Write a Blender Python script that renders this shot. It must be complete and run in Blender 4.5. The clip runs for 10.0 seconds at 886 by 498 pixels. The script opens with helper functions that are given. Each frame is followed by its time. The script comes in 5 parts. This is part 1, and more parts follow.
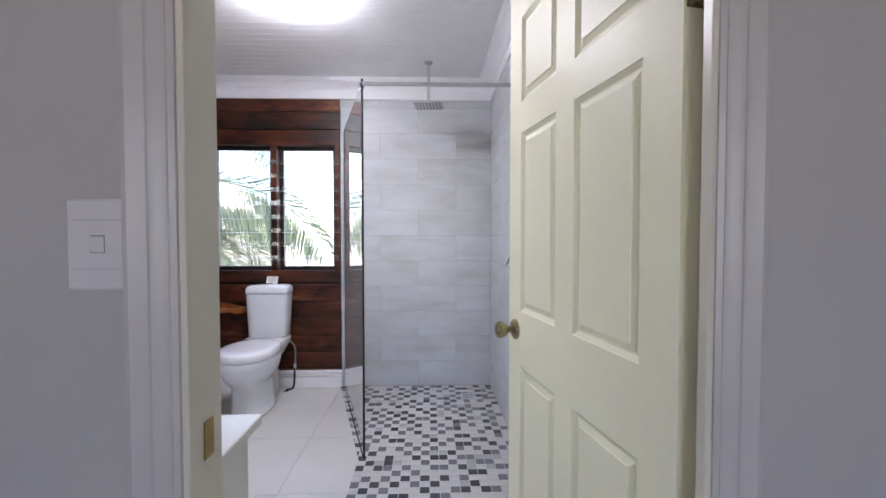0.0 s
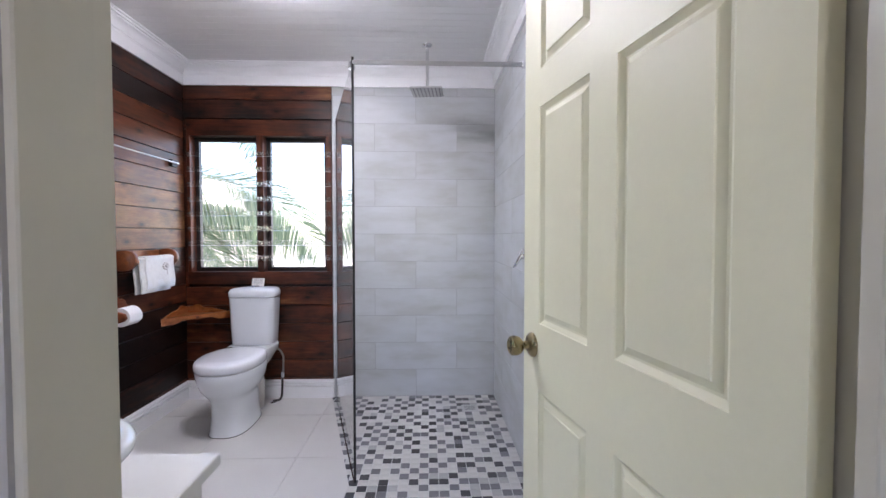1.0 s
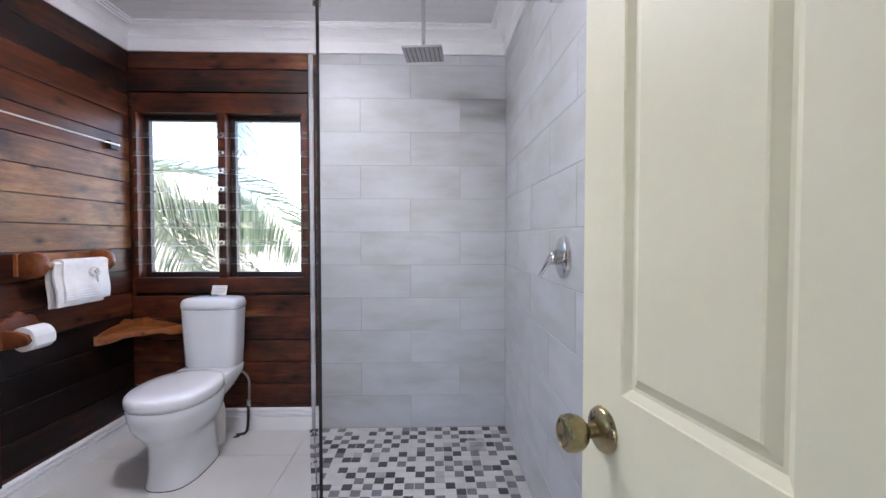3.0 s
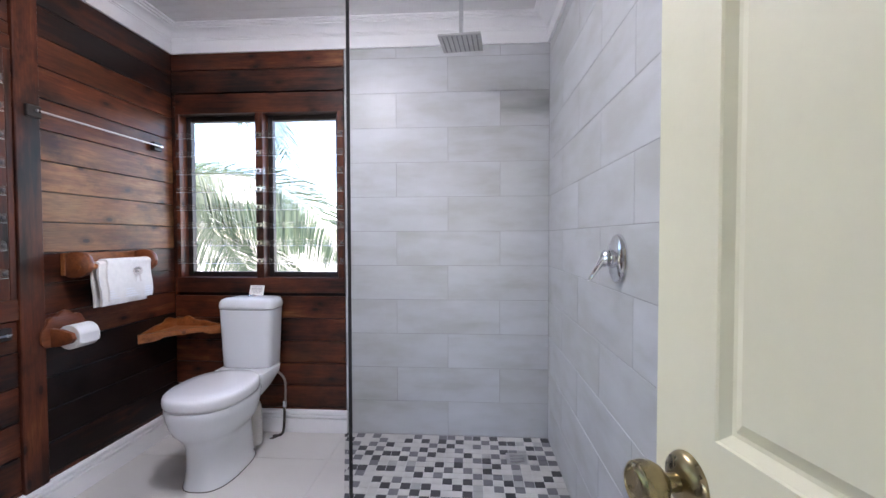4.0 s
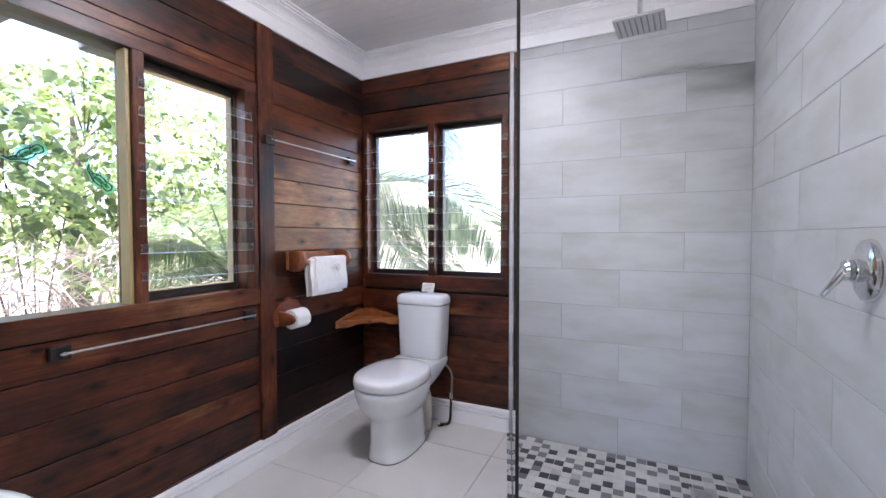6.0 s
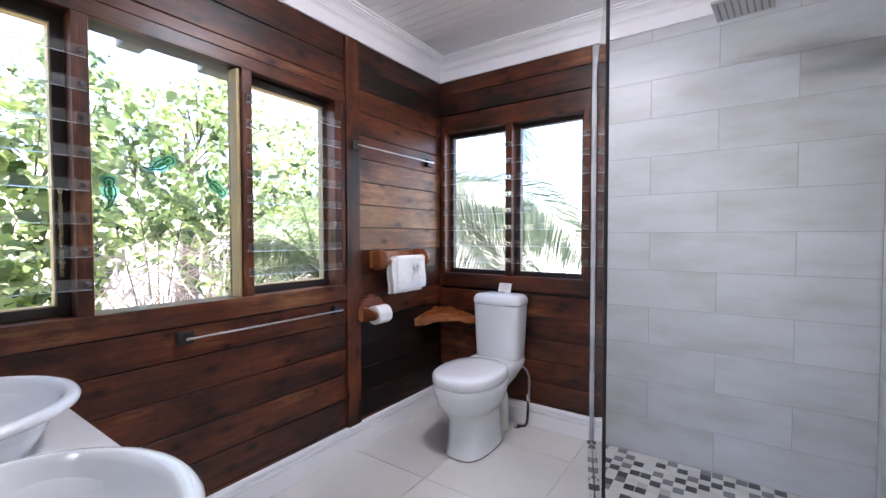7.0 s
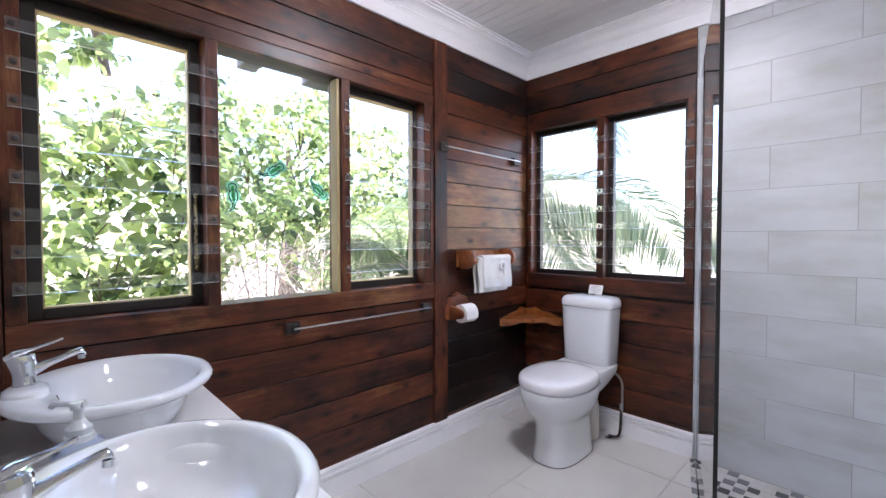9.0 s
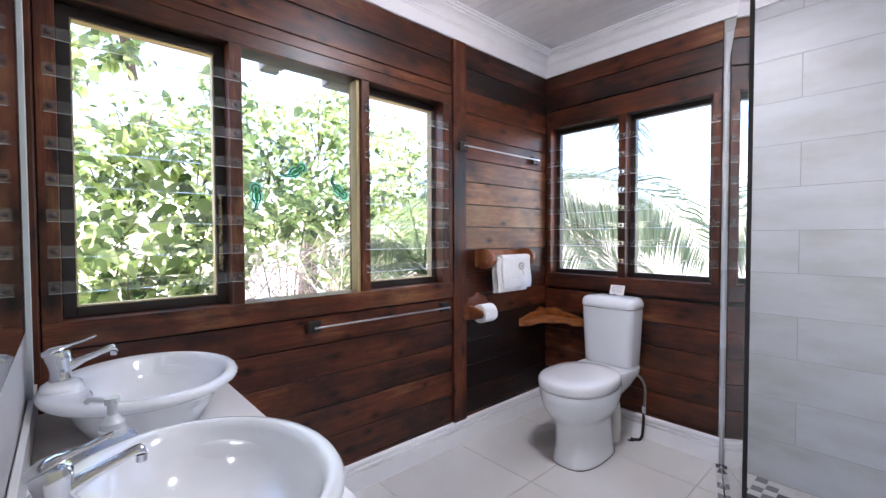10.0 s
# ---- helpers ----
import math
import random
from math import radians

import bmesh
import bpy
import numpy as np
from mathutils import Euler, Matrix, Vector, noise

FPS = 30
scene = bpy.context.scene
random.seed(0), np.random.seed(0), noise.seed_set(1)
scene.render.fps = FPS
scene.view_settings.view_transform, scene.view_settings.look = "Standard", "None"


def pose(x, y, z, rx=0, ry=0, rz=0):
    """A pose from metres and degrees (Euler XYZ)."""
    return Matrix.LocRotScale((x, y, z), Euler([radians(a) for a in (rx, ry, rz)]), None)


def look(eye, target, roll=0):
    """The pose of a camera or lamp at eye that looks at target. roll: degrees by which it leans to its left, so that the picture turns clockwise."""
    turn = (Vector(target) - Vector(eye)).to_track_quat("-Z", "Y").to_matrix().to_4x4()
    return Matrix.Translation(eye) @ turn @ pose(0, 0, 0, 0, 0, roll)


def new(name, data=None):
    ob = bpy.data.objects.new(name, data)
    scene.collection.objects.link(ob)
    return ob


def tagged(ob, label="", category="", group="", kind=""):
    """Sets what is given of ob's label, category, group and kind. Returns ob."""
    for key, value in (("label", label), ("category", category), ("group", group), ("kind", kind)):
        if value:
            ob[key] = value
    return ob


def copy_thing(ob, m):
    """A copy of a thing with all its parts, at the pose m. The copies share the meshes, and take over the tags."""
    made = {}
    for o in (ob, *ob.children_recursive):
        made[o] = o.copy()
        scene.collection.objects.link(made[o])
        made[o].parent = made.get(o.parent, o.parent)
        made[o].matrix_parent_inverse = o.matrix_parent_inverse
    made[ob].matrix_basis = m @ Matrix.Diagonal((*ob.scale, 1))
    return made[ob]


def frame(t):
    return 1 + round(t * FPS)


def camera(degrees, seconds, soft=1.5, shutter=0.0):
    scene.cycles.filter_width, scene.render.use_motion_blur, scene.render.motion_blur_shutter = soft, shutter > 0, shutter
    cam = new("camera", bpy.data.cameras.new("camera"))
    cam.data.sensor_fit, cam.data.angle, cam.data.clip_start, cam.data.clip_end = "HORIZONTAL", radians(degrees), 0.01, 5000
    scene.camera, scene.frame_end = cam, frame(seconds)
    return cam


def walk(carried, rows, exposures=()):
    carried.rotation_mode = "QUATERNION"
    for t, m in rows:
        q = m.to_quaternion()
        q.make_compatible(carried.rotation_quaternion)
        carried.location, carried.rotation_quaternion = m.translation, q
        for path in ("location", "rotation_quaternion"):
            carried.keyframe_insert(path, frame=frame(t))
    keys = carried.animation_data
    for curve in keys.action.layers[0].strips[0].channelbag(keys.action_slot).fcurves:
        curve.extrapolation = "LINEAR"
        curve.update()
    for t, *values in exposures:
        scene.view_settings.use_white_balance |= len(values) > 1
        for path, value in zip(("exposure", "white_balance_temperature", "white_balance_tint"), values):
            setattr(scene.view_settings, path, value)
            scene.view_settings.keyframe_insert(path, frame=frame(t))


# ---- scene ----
cam = camera(93.1, 10.0)
PATH = [
    (0, (-0.042, 0.721, 1.191), (0.019, 2.72, 1.132), -0.0),
    (0.5, (-0.04, 0.844, 1.187), (0.026, 2.843, 1.13), 0.1),
    (1, (-0.043, 0.963, 1.182), (0.024, 2.961, 1.122), -0.0),
    (1.5, (-0.029, 1.118, 1.176), (0.041, 3.116, 1.118), 0.0),
    (2, (-0.016, 1.262, 1.175), (0.059, 3.259, 1.115), 0.0),
    (3.5, (-0.012, 1.575, 1.167), (0.001, 3.574, 1.11), -0.0),
    (4, (-0.007, 1.616, 1.165), (-0.138, 3.611, 1.109), -0.1),
    (4.5, (-0.02, 1.634, 1.167), (-0.318, 3.611, 1.111), -0.1),
    (5, (-0.029, 1.643, 1.17), (-0.519, 3.582, 1.113), -0.1),
    (5.5, (-0.04, 1.634, 1.177), (-0.711, 3.517, 1.117), -0.1),
    (6, (-0.043, 1.621, 1.181), (-0.89, 3.432, 1.121), -0.1),
    (7.5, (-0.08, 1.578, 1.178), (-1.325, 3.143, 1.122), -0.1),
    (8, (-0.08, 1.577, 1.172), (-1.408, 3.072, 1.12), -0.1),
    (8.5, (-0.087, 1.571, 1.172), (-1.477, 3.008, 1.119), -0.1),
    (9, (-0.095, 1.565, 1.172), (-1.525, 2.963, 1.118), -0.1),
    (9.5, (-0.1, 1.562, 1.172), (-1.562, 2.926, 1.117), -0.1),
    (10, (-0.105, 1.558, 1.173), (-1.589, 2.897, 1.117), -0.2),
]
walk(cam, [(t, look(eye, target, roll)) for t, eye, target, roll in PATH], [(0.0, 2.73, 6350, 22), (10.0, 2.73, 6350, 22)])

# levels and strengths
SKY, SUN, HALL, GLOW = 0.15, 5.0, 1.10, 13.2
LX, LY = -0.72, 2.84
XL, XR, YB, YD, YH, ZC = -1.80, 0.44, 4.05, 1.475, 1.335, 2.40
XW = -0.745          # where the boards end and the tiles begin
JL, JR = -0.418, 0.412   # the doorway's jambs

# ---- world, sun, lamps ----
world = bpy.data.worlds.new("world")
scene.world = world
world.use_nodes = True
wn = world.node_tree.nodes
sky = wn.new("ShaderNodeTexSky")
sky.sky_type = "NISHITA"
sky.sun_disc = False
sky.sun_elevation = radians(62)
sky.sun_rotation = radians(219)
sky.air_density, sky.dust_density, sky.ozone_density = 1.0, 0.5, 1.0
wn["Background"].inputs["Strength"].default_value = SKY
world.node_tree.links.new(sky.outputs[0], wn["Background"].inputs[0])

sun = new("sun", bpy.data.lights.new("sun", "SUN"))
sun.data.energy, sun.data.angle, sun.data.color = SUN, radians(0.6), (1.0, 0.95, 0.88)
sun.matrix_world = look((-4, -5, 12), (0, 0, 0))


def area(name, eye, target, w, h, watts, colour):
    ob = new(name, bpy.data.lights.new(name, "AREA"))
    ob.data.shape, ob.data.size, ob.data.size_y = "RECTANGLE", w, h
    ob.data.energy, ob.data.color = watts, colour
    ob.matrix_world = look(eye, target)
    return ob


# area light added at an unseen, invented window to light the passage
area("added_hall_light", (-0.15, -1.88, 1.4), (0.0, 3, 1.1), 1.1, 1.2, HALL, (1.0, 0.95, 0.92))


# ---- materials ----
def material(name):
    m = bpy.data.materials.new(name)
    m.use_nodes = True
    return m, m.node_tree.nodes, m.node_tree.links, m.node_tree.nodes["Principled BSDF"]


def noise_node(n, l, coords, scale, detail=4, stretch=None, rough=0.55):
    if stretch:
        mp = n.new("ShaderNodeMapping")
        mp.inputs["Scale"].default_value = stretch
        l.new(coords, mp.inputs[0])
        coords = mp.outputs[0]
    t = n.new("ShaderNodeTexNoise")
    t.inputs["Scale"].default_value, t.inputs["Detail"].default_value = scale, detail
    t.inputs["Roughness"].default_value = rough
    l.new(coords, t.inputs["Vector"])
    return t.outputs["Fac"]


def ramp(n, l, fac, stops):
    r = n.new("ShaderNodeValToRGB")
    el = r.color_ramp.elements
    while len(el) < len(stops):
        el.new(0.5)
    for e, (p, c) in zip(el, stops):
        e.position, e.color = p, (*c, 1)
    l.new(fac, r.inputs[0])
    return r.outputs[0]


def mixc(n, l, fac, a, b, mode="MIX"):
    m = n.new("ShaderNodeMix")
    m.data_type, m.blend_type = "RGBA", mode
    for sock, v in ((m.inputs["Factor"], fac), (m.inputs[6], a), (m.inputs[7], b)):
        if isinstance(v, (int, float)):
            sock.default_value = v
        elif isinstance(v, tuple):
            sock.default_value = (*v, 1)
        else:
            l.new(v, sock)
    return m.outputs[2]


def math_node(n, l, op, a, b=0.0):
    m = n.new("ShaderNodeMath")
    m.operation = op
    for sock, v in zip(m.inputs, (a, b)):
        if isinstance(v, (int, float)):
            sock.default_value = v
        else:
            l.new(v, sock)
    return m.outputs[0]


def bump(n, l, height, strength, distance, p):
    b = n.new("ShaderNodeBump")
    b.inputs["Strength"].default_value, b.inputs["Distance"].default_value = strength, distance
    l.new(height, b.inputs["Height"])
    l.new(b.outputs[0], p.inputs["Normal"])


def plain(name, colour, rough=0.5, metal=0.0, vary=0.06, scale=6.0, fine=60.0, relief=0.0, coat=0.0):
    m, n, l, p = material(name)
    co = n.new("ShaderNodeTexCoord").outputs["Object"]
    big, small = noise_node(n, l, co, scale), noise_node(n, l, co, fine, 2)
    lo, hi = tuple(c * (1 - vary) for c in colour), tuple(min(1, c * (1 + vary)) for c in colour)
    c1 = ramp(n, l, big, [(0.3, lo), (0.7, hi)])
    c2 = ramp(n, l, small, [(0.3, tuple([1 - vary * 0.5] * 3)), (0.7, (1, 1, 1))])
    l.new(mixc(n, l, 1.0, c1, c2, "MULTIPLY"), p.inputs["Base Color"])
    r = n.new("ShaderNodeMapRange")
    r.inputs["To Min"].default_value, r.inputs["To Max"].default_value = max(0.02, rough - 0.06), min(1, rough + 0.06)
    l.new(big, r.inputs["Value"])
    l.new(r.outputs[0], p.inputs["Roughness"])
    p.inputs["Metallic"].default_value = metal
    p.inputs["Coat Weight"].default_value, p.inputs["Coat Roughness"].default_value = coat, 0.03
    if relief:
        bump(n, l, small, 0.4, relief, p)
    return m


def stained_wood(name, along, dark, mid, light, rough=0.36, coat=0.10, tone=True):
    """Varnished pine with grain along an axis (0 x, 1 y, 2 z); the object's colour channel sets how light the stain is."""
    m, n, l, p = material(name)
    co = n.new("ShaderNodeTexCoord").outputs["Object"]
    info = n.new("ShaderNodeObjectInfo")
    off = n.new("ShaderNodeVectorMath")
    off.operation = "MULTIPLY_ADD"
    rnd = n.new("ShaderNodeCombineXYZ")
    for i in range(3):
        l.new(info.outputs["Random"], rnd.inputs[i])
    l.new(rnd.outputs[0], off.inputs[0])
    off.inputs[1].default_value = (37.0, 53.0, 71.0)
    l.new(co, off.inputs[2])
    co2 = off.outputs[0]
    st = [9.0, 9.0, 9.0]
    st[along] = 0.55
    grain = noise_node(n, l, co2, 5.0, 6, tuple(st), 0.62)
    st2 = [2.2, 2.2, 2.2]
    st2[along] = 0.9
    patch = noise_node(n, l, co2, 2.2, 4, tuple(st2))
    fine = noise_node(n, l, co2, 26.0, 3, tuple(st))
    sp = n.new("ShaderNodeSeparateXYZ")
    l.new(co2, sp.inputs[0])
    kc = n.new("ShaderNodeCombineXYZ")
    run = sp.outputs[along] if along < 2 else math_node(n, l, "ADD", sp.outputs[0], sp.outputs[1])
    if along < 2:
        l.new(math_node(n, l, "MULTIPLY", run, 3.4), kc.inputs[0])
        l.new(math_node(n, l, "MULTIPLY", sp.outputs[2], 6.5), kc.inputs[1])
    else:
        l.new(math_node(n, l, "MULTIPLY", run, 6.5), kc.inputs[0])
        l.new(math_node(n, l, "MULTIPLY", sp.outputs[2], 3.0), kc.inputs[1])
    v = n.new("ShaderNodeTexVoronoi")
    v.voronoi_dimensions = "2D"
    v.inputs["Scale"].default_value = 1.0
    l.new(kc.outputs[0], v.inputs["Vector"])
    wob = math_node(n, l, "MULTIPLY", math_node(n, l, "ADD", patch, -0.5), 0.10)
    ring = math_node(n, l, "ADD", v.outputs["Distance"], wob)
    pick = n.new("ShaderNodeSeparateColor")
    l.new(v.outputs["Color"], pick.inputs[0])
    ring = math_node(n, l, "ADD", ring, math_node(n, l, "MULTIPLY", math_node(n, l, "GREATER_THAN", pick.outputs[0], 0.72), 1.0))
    knot = ramp(n, l, ring, [(0.030, (0.10, 0.07, 0.06)), (0.062, (0.30, 0.24, 0.21)), (0.075, (0.72, 0.66, 0.62)), (0.095, (0.58, 0.52, 0.48)), (0.16, (1, 1, 1))])
    blot = noise_node(n, l, co2, 2.6, 6, tuple(1.8 if i != along else 1.0 for i in range(3)), 0.7)
    f = math_node(n, l, "ADD", math_node(n, l, "MULTIPLY", grain, 0.50), math_node(n, l, "MULTIPLY", patch, 1.0))
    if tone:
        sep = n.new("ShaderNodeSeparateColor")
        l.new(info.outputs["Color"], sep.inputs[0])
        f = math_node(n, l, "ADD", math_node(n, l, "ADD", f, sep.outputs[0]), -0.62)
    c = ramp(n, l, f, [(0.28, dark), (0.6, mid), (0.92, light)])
    if tone:
        worn = noise_node(n, l, co2, 1.7, 3, tuple(2.0 if i != along else 1.1 for i in range(3)))
        worn = ramp(n, l, worn, [(0.46, (0, 0, 0)), (0.60, (1, 1, 1))])
        lightness = ramp(n, l, sep.outputs[0], [(0.36, (0, 0, 0)), (0.62, (0.62, 0.62, 0.62))])
        c = mixc(n, l, math_node(n, l, "MULTIPLY", worn, lightness), c, (0.27, 0.155, 0.068))
    c = mixc(n, l, 1.0, c, knot, "MULTIPLY")
    # old stain: dark blotches and yellower worn places
    c = mixc(n, l, 1.0, c, ramp(n, l, blot, [(0.34, (0.30, 0.28, 0.28)), (0.43, (0.74, 0.74, 0.72)), (0.52, (1, 1, 1)), (0.66, (1.0, 1.0, 0.86))]), "MULTIPLY")
    c = mixc(n, l, 1.0, c, ramp(n, l, fine, [(0.35, (0.70, 0.66, 0.64)), (0.6, (1, 1, 1))]), "MULTIPLY")
    l.new(c, p.inputs["Base Color"])
    r = n.new("ShaderNodeMapRange")
    r.inputs["To Min"].default_value, r.inputs["To Max"].default_value = rough - 0.08, rough + 0.14
    l.new(patch, r.inputs["Value"])
    l.new(r.outputs[0], p.inputs["Roughness"])
    p.inputs["Coat Weight"].default_value, p.inputs["Coat Roughness"].default_value = coat, 0.27
    p.inputs["Specular IOR Level"].default_value = 0.34
    bump(n, l, grain, 0.25, 0.0015, p)
    return m


DARK, MID, LIGHT = (0.011, 0.0055, 0.0045), (0.132, 0.033, 0.013), (0.43, 0.210, 0.083)
wood = [stained_wood("stained_pine_" + "xyz"[i], i, DARK, MID, LIGHT) for i in range(3)]
honey = stained_wood("honey_wood", 1, (0.11, 0.03, 0.009), (0.30, 0.088, 0.024), (0.48, 0.175, 0.055), 0.28, 0.4, False)
reddish = stained_wood("reddish_wood", 1, (0.07, 0.018, 0.008), (0.18, 0.05, 0.02), (0.30, 0.095, 0.035), 0.28, 0.4, False)
dark_frame = plain("dark_frame_paint", (0.016, 0.011, 0.009), 0.45, vary=0.3)
white_trim = plain("white_gloss_trim", (0.87, 0.87, 0.885), 0.42, vary=0.02)
plaster = plain("painted_plaster", (0.66, 0.65, 0.64), 0.6, vary=0.03, scale=2.0, fine=160, relief=0.0006)
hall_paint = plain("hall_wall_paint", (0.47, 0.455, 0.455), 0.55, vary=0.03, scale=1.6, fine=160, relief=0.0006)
door_paint = plain("cream_door_paint", (0.89, 0.865, 0.66), 0.46, vary=0.025, scale=3, fine=70, relief=0.0004)
casing_paint = plain("casing_paint", (0.70, 0.67, 0.58), 0.34, vary=0.03)
architrave_paint = plain("architrave_paint", (0.52, 0.50, 0.495), 0.36, vary=0.03)
ceramic = plain("white_ceramic", (0.77, 0.79, 0.81), 0.06, vary=0.01, coat=0.35)
seat_plastic = plain("white_seat_plastic", (0.80, 0.80, 0.82), 0.06, vary=0.01, coat=0.6)
for m_ in (ceramic, seat_plastic):
    m_.node_tree.nodes["Principled BSDF"].inputs["Specular IOR Level"].default_value = 0.5
# white switch plastic, the passage's dimness put into its colour
switch_plastic = plain("dimmed_switch_plastic", (0.66, 0.64, 0.66), 0.35, vary=0.02)
counter_white = plain("white_counter", (0.80, 0.79, 0.77), 0.22, vary=0.02)
chrome = plain("chrome", (0.75, 0.76, 0.78), 0.10, 1.0, vary=0.04)
brushed = plain("brushed_steel", (0.55, 0.55, 0.55), 0.32, 1.0, vary=0.08)
brass = plain("antique_brass", (0.34, 0.28, 0.16), 0.28, 1.0, vary=0.2, scale=30)
brass_plate = plain("brass_plate", (0.42, 0.30, 0.10), 0.35, 1.0, vary=0.15, scale=30)
glint_plate = plain("strip_glint_metal", (0.80, 0.79, 0.76), 0.22, 1.0, vary=0.05)
black_seal = plain("black_rubber_seal", (0.01, 0.01, 0.01), 0.5, vary=0.1)
plastic_clip = plain("grey_clip", (0.055, 0.05, 0.05), 0.45, vary=0.2)
paper = plain("white_paper", (0.82, 0.82, 0.80), 0.9, vary=0.02, relief=0.0006)
terry = plain("white_terry_cloth", (0.85, 0.83, 0.80), 0.95, vary=0.05, scale=40, fine=420, relief=0.002)
grout = plain("light_grout", (0.60, 0.60, 0.60), 0.8, vary=0.06, fine=200)
wall_grout = plain("grey_grout", (0.34, 0.345, 0.35), 0.85, vary=0.08, fine=200)
floor_grout = plain("beige_grout", (0.58, 0.56, 0.53), 0.8, vary=0.08, fine=200)
steel_hose = plain("braided_hose", (0.42, 0.40, 0.37), 0.35, 1.0, vary=0.25, fine=500, relief=0.001)
grey_ink = plain("grey_ink", (0.25, 0.25, 0.26), 0.7, vary=0.05)
pipe_plastic = plain("cream_pipe_plastic", (0.66, 0.63, 0.58), 0.4, vary=0.03)
ground_edge_mat = plain("ground_glass_edge", (0.50, 0.55, 0.53), 0.4, vary=0.05)
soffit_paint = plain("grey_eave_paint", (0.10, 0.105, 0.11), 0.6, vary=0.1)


def ceiling_material():
    m, n, l, p = material("white_ceiling_boards")
    co = n.new("ShaderNodeTexCoord").outputs["Object"]
    big = noise_node(n, l, co, 2.5)
    l.new(ramp(n, l, big, [(0.3, (0.79, 0.79, 0.80)), (0.7, (0.84, 0.84, 0.85))]), p.inputs["Base Color"])
    p.inputs["Roughness"].default_value = 0.22
    wav = noise_node(n, l, co, 3.0, 3, (1.0, 7.0, 1.0))
    bump(n, l, wav, 0.16, 0.004, p)
    return m


def tile_material(name, dark_band=False):
    m, n, l, p = material(name)
    co = n.new("ShaderNodeTexCoord").outputs["Object"]
    info = n.new("ShaderNodeObjectInfo")
    off = n.new("ShaderNodeVectorMath")
    off.operation = "MULTIPLY_ADD"
    cx = n.new("ShaderNodeCombineXYZ")
    for i in range(3):
        l.new(info.outputs["Random"], cx.inputs[i])
    l.new(cx.outputs[0], off.inputs[0])
    off.inputs[1].default_value = (31, 17, 23)
    l.new(co, off.inputs[2])
    cloud = noise_node(n, l, off.outputs[0], 2.6, 4, (1.0, 1.0, 2.6))
    streak = noise_node(n, l, off.outputs[0], 3.6, 5, (0.7, 0.7, 4.0))
    c = ramp(n, l, cloud, [(0.35, (0.475, 0.487, 0.487)), (0.52, (0.535, 0.553, 0.572)), (0.75, (0.59, 0.607, 0.635))])
    s = ramp(n, l, streak, [(0.30, (0.92, 0.92, 0.90)), (0.48, (1, 1, 1))])
    c = mixc(n, l, 1.0, c, s, "MULTIPLY")
    tint = ramp(n, l, info.outputs["Random"], [(0.0, (0.95, 0.95, 0.93)), (1.0, (1.0, 1.0, 1.0))])
    c = mixc(n, l, 1.0, c, tint, "MULTIPLY")
    if dark_band:
        # a soft darker band along the tile's middle, stronger towards +x
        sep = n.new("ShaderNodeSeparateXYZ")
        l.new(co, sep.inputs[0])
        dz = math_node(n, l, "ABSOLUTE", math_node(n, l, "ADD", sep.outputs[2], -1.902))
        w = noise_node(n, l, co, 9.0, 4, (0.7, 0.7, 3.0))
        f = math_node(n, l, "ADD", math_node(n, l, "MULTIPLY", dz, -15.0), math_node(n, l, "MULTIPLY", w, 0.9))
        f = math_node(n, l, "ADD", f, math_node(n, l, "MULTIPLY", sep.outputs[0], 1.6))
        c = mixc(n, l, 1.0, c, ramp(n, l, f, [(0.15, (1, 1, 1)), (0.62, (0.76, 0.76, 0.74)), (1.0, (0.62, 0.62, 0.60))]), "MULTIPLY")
    l.new(c, p.inputs["Base Color"])
    p.inputs["Roughness"].default_value = 0.32
    p.inputs["Specular IOR Level"].default_value = 0.32
    bump(n, l, streak, 0.06, 0.001, p)
    return m


def mosaic_tones():
    out = []
    for name, col in (("mosaic_white", (0.57, 0.56, 0.54)), ("mosaic_light_grey", (0.40, 0.40, 0.40)),
                      ("mosaic_grey", (0.165, 0.165, 0.18)), ("mosaic_charcoal", (0.045, 0.045, 0.052))):
        out.append(plain(name, col, 0.35, vary=0.12, scale=9, fine=120))
    return out


def floor_tile_material():
    m, n, l, p = material("cream_porcelain_tile")
    co = n.new("ShaderNodeTexCoord").outputs["Object"]
    cloud = noise_node(n, l, co, 2.0, 5)
    fine = noise_node(n, l, co, 180, 2)
    c = ramp(n, l, cloud, [(0.3, (0.60, 0.58, 0.555)), (0.7, (0.67, 0.655, 0.63))])
    l.new(mixc(n, l, 1.0, c, ramp(n, l, fine, [(0.3, (0.95, 0.95, 0.95)), (0.6, (1, 1, 1))]), "MULTIPLY"), p.inputs["Base Color"])
    p.inputs["Roughness"].default_value = 0.32
    return m


def glass_material(name, colour=(1, 1, 1), rough=0.0, ior=1.5):
    m, n, l, p = material(name)
    p.inputs["Base Color"].default_value = (*colour, 1)
    p.inputs["Transmission Weight"].default_value = 1.0
    p.inputs["Roughness"].default_value, p.inputs["IOR"].default_value = rough, ior
    return m


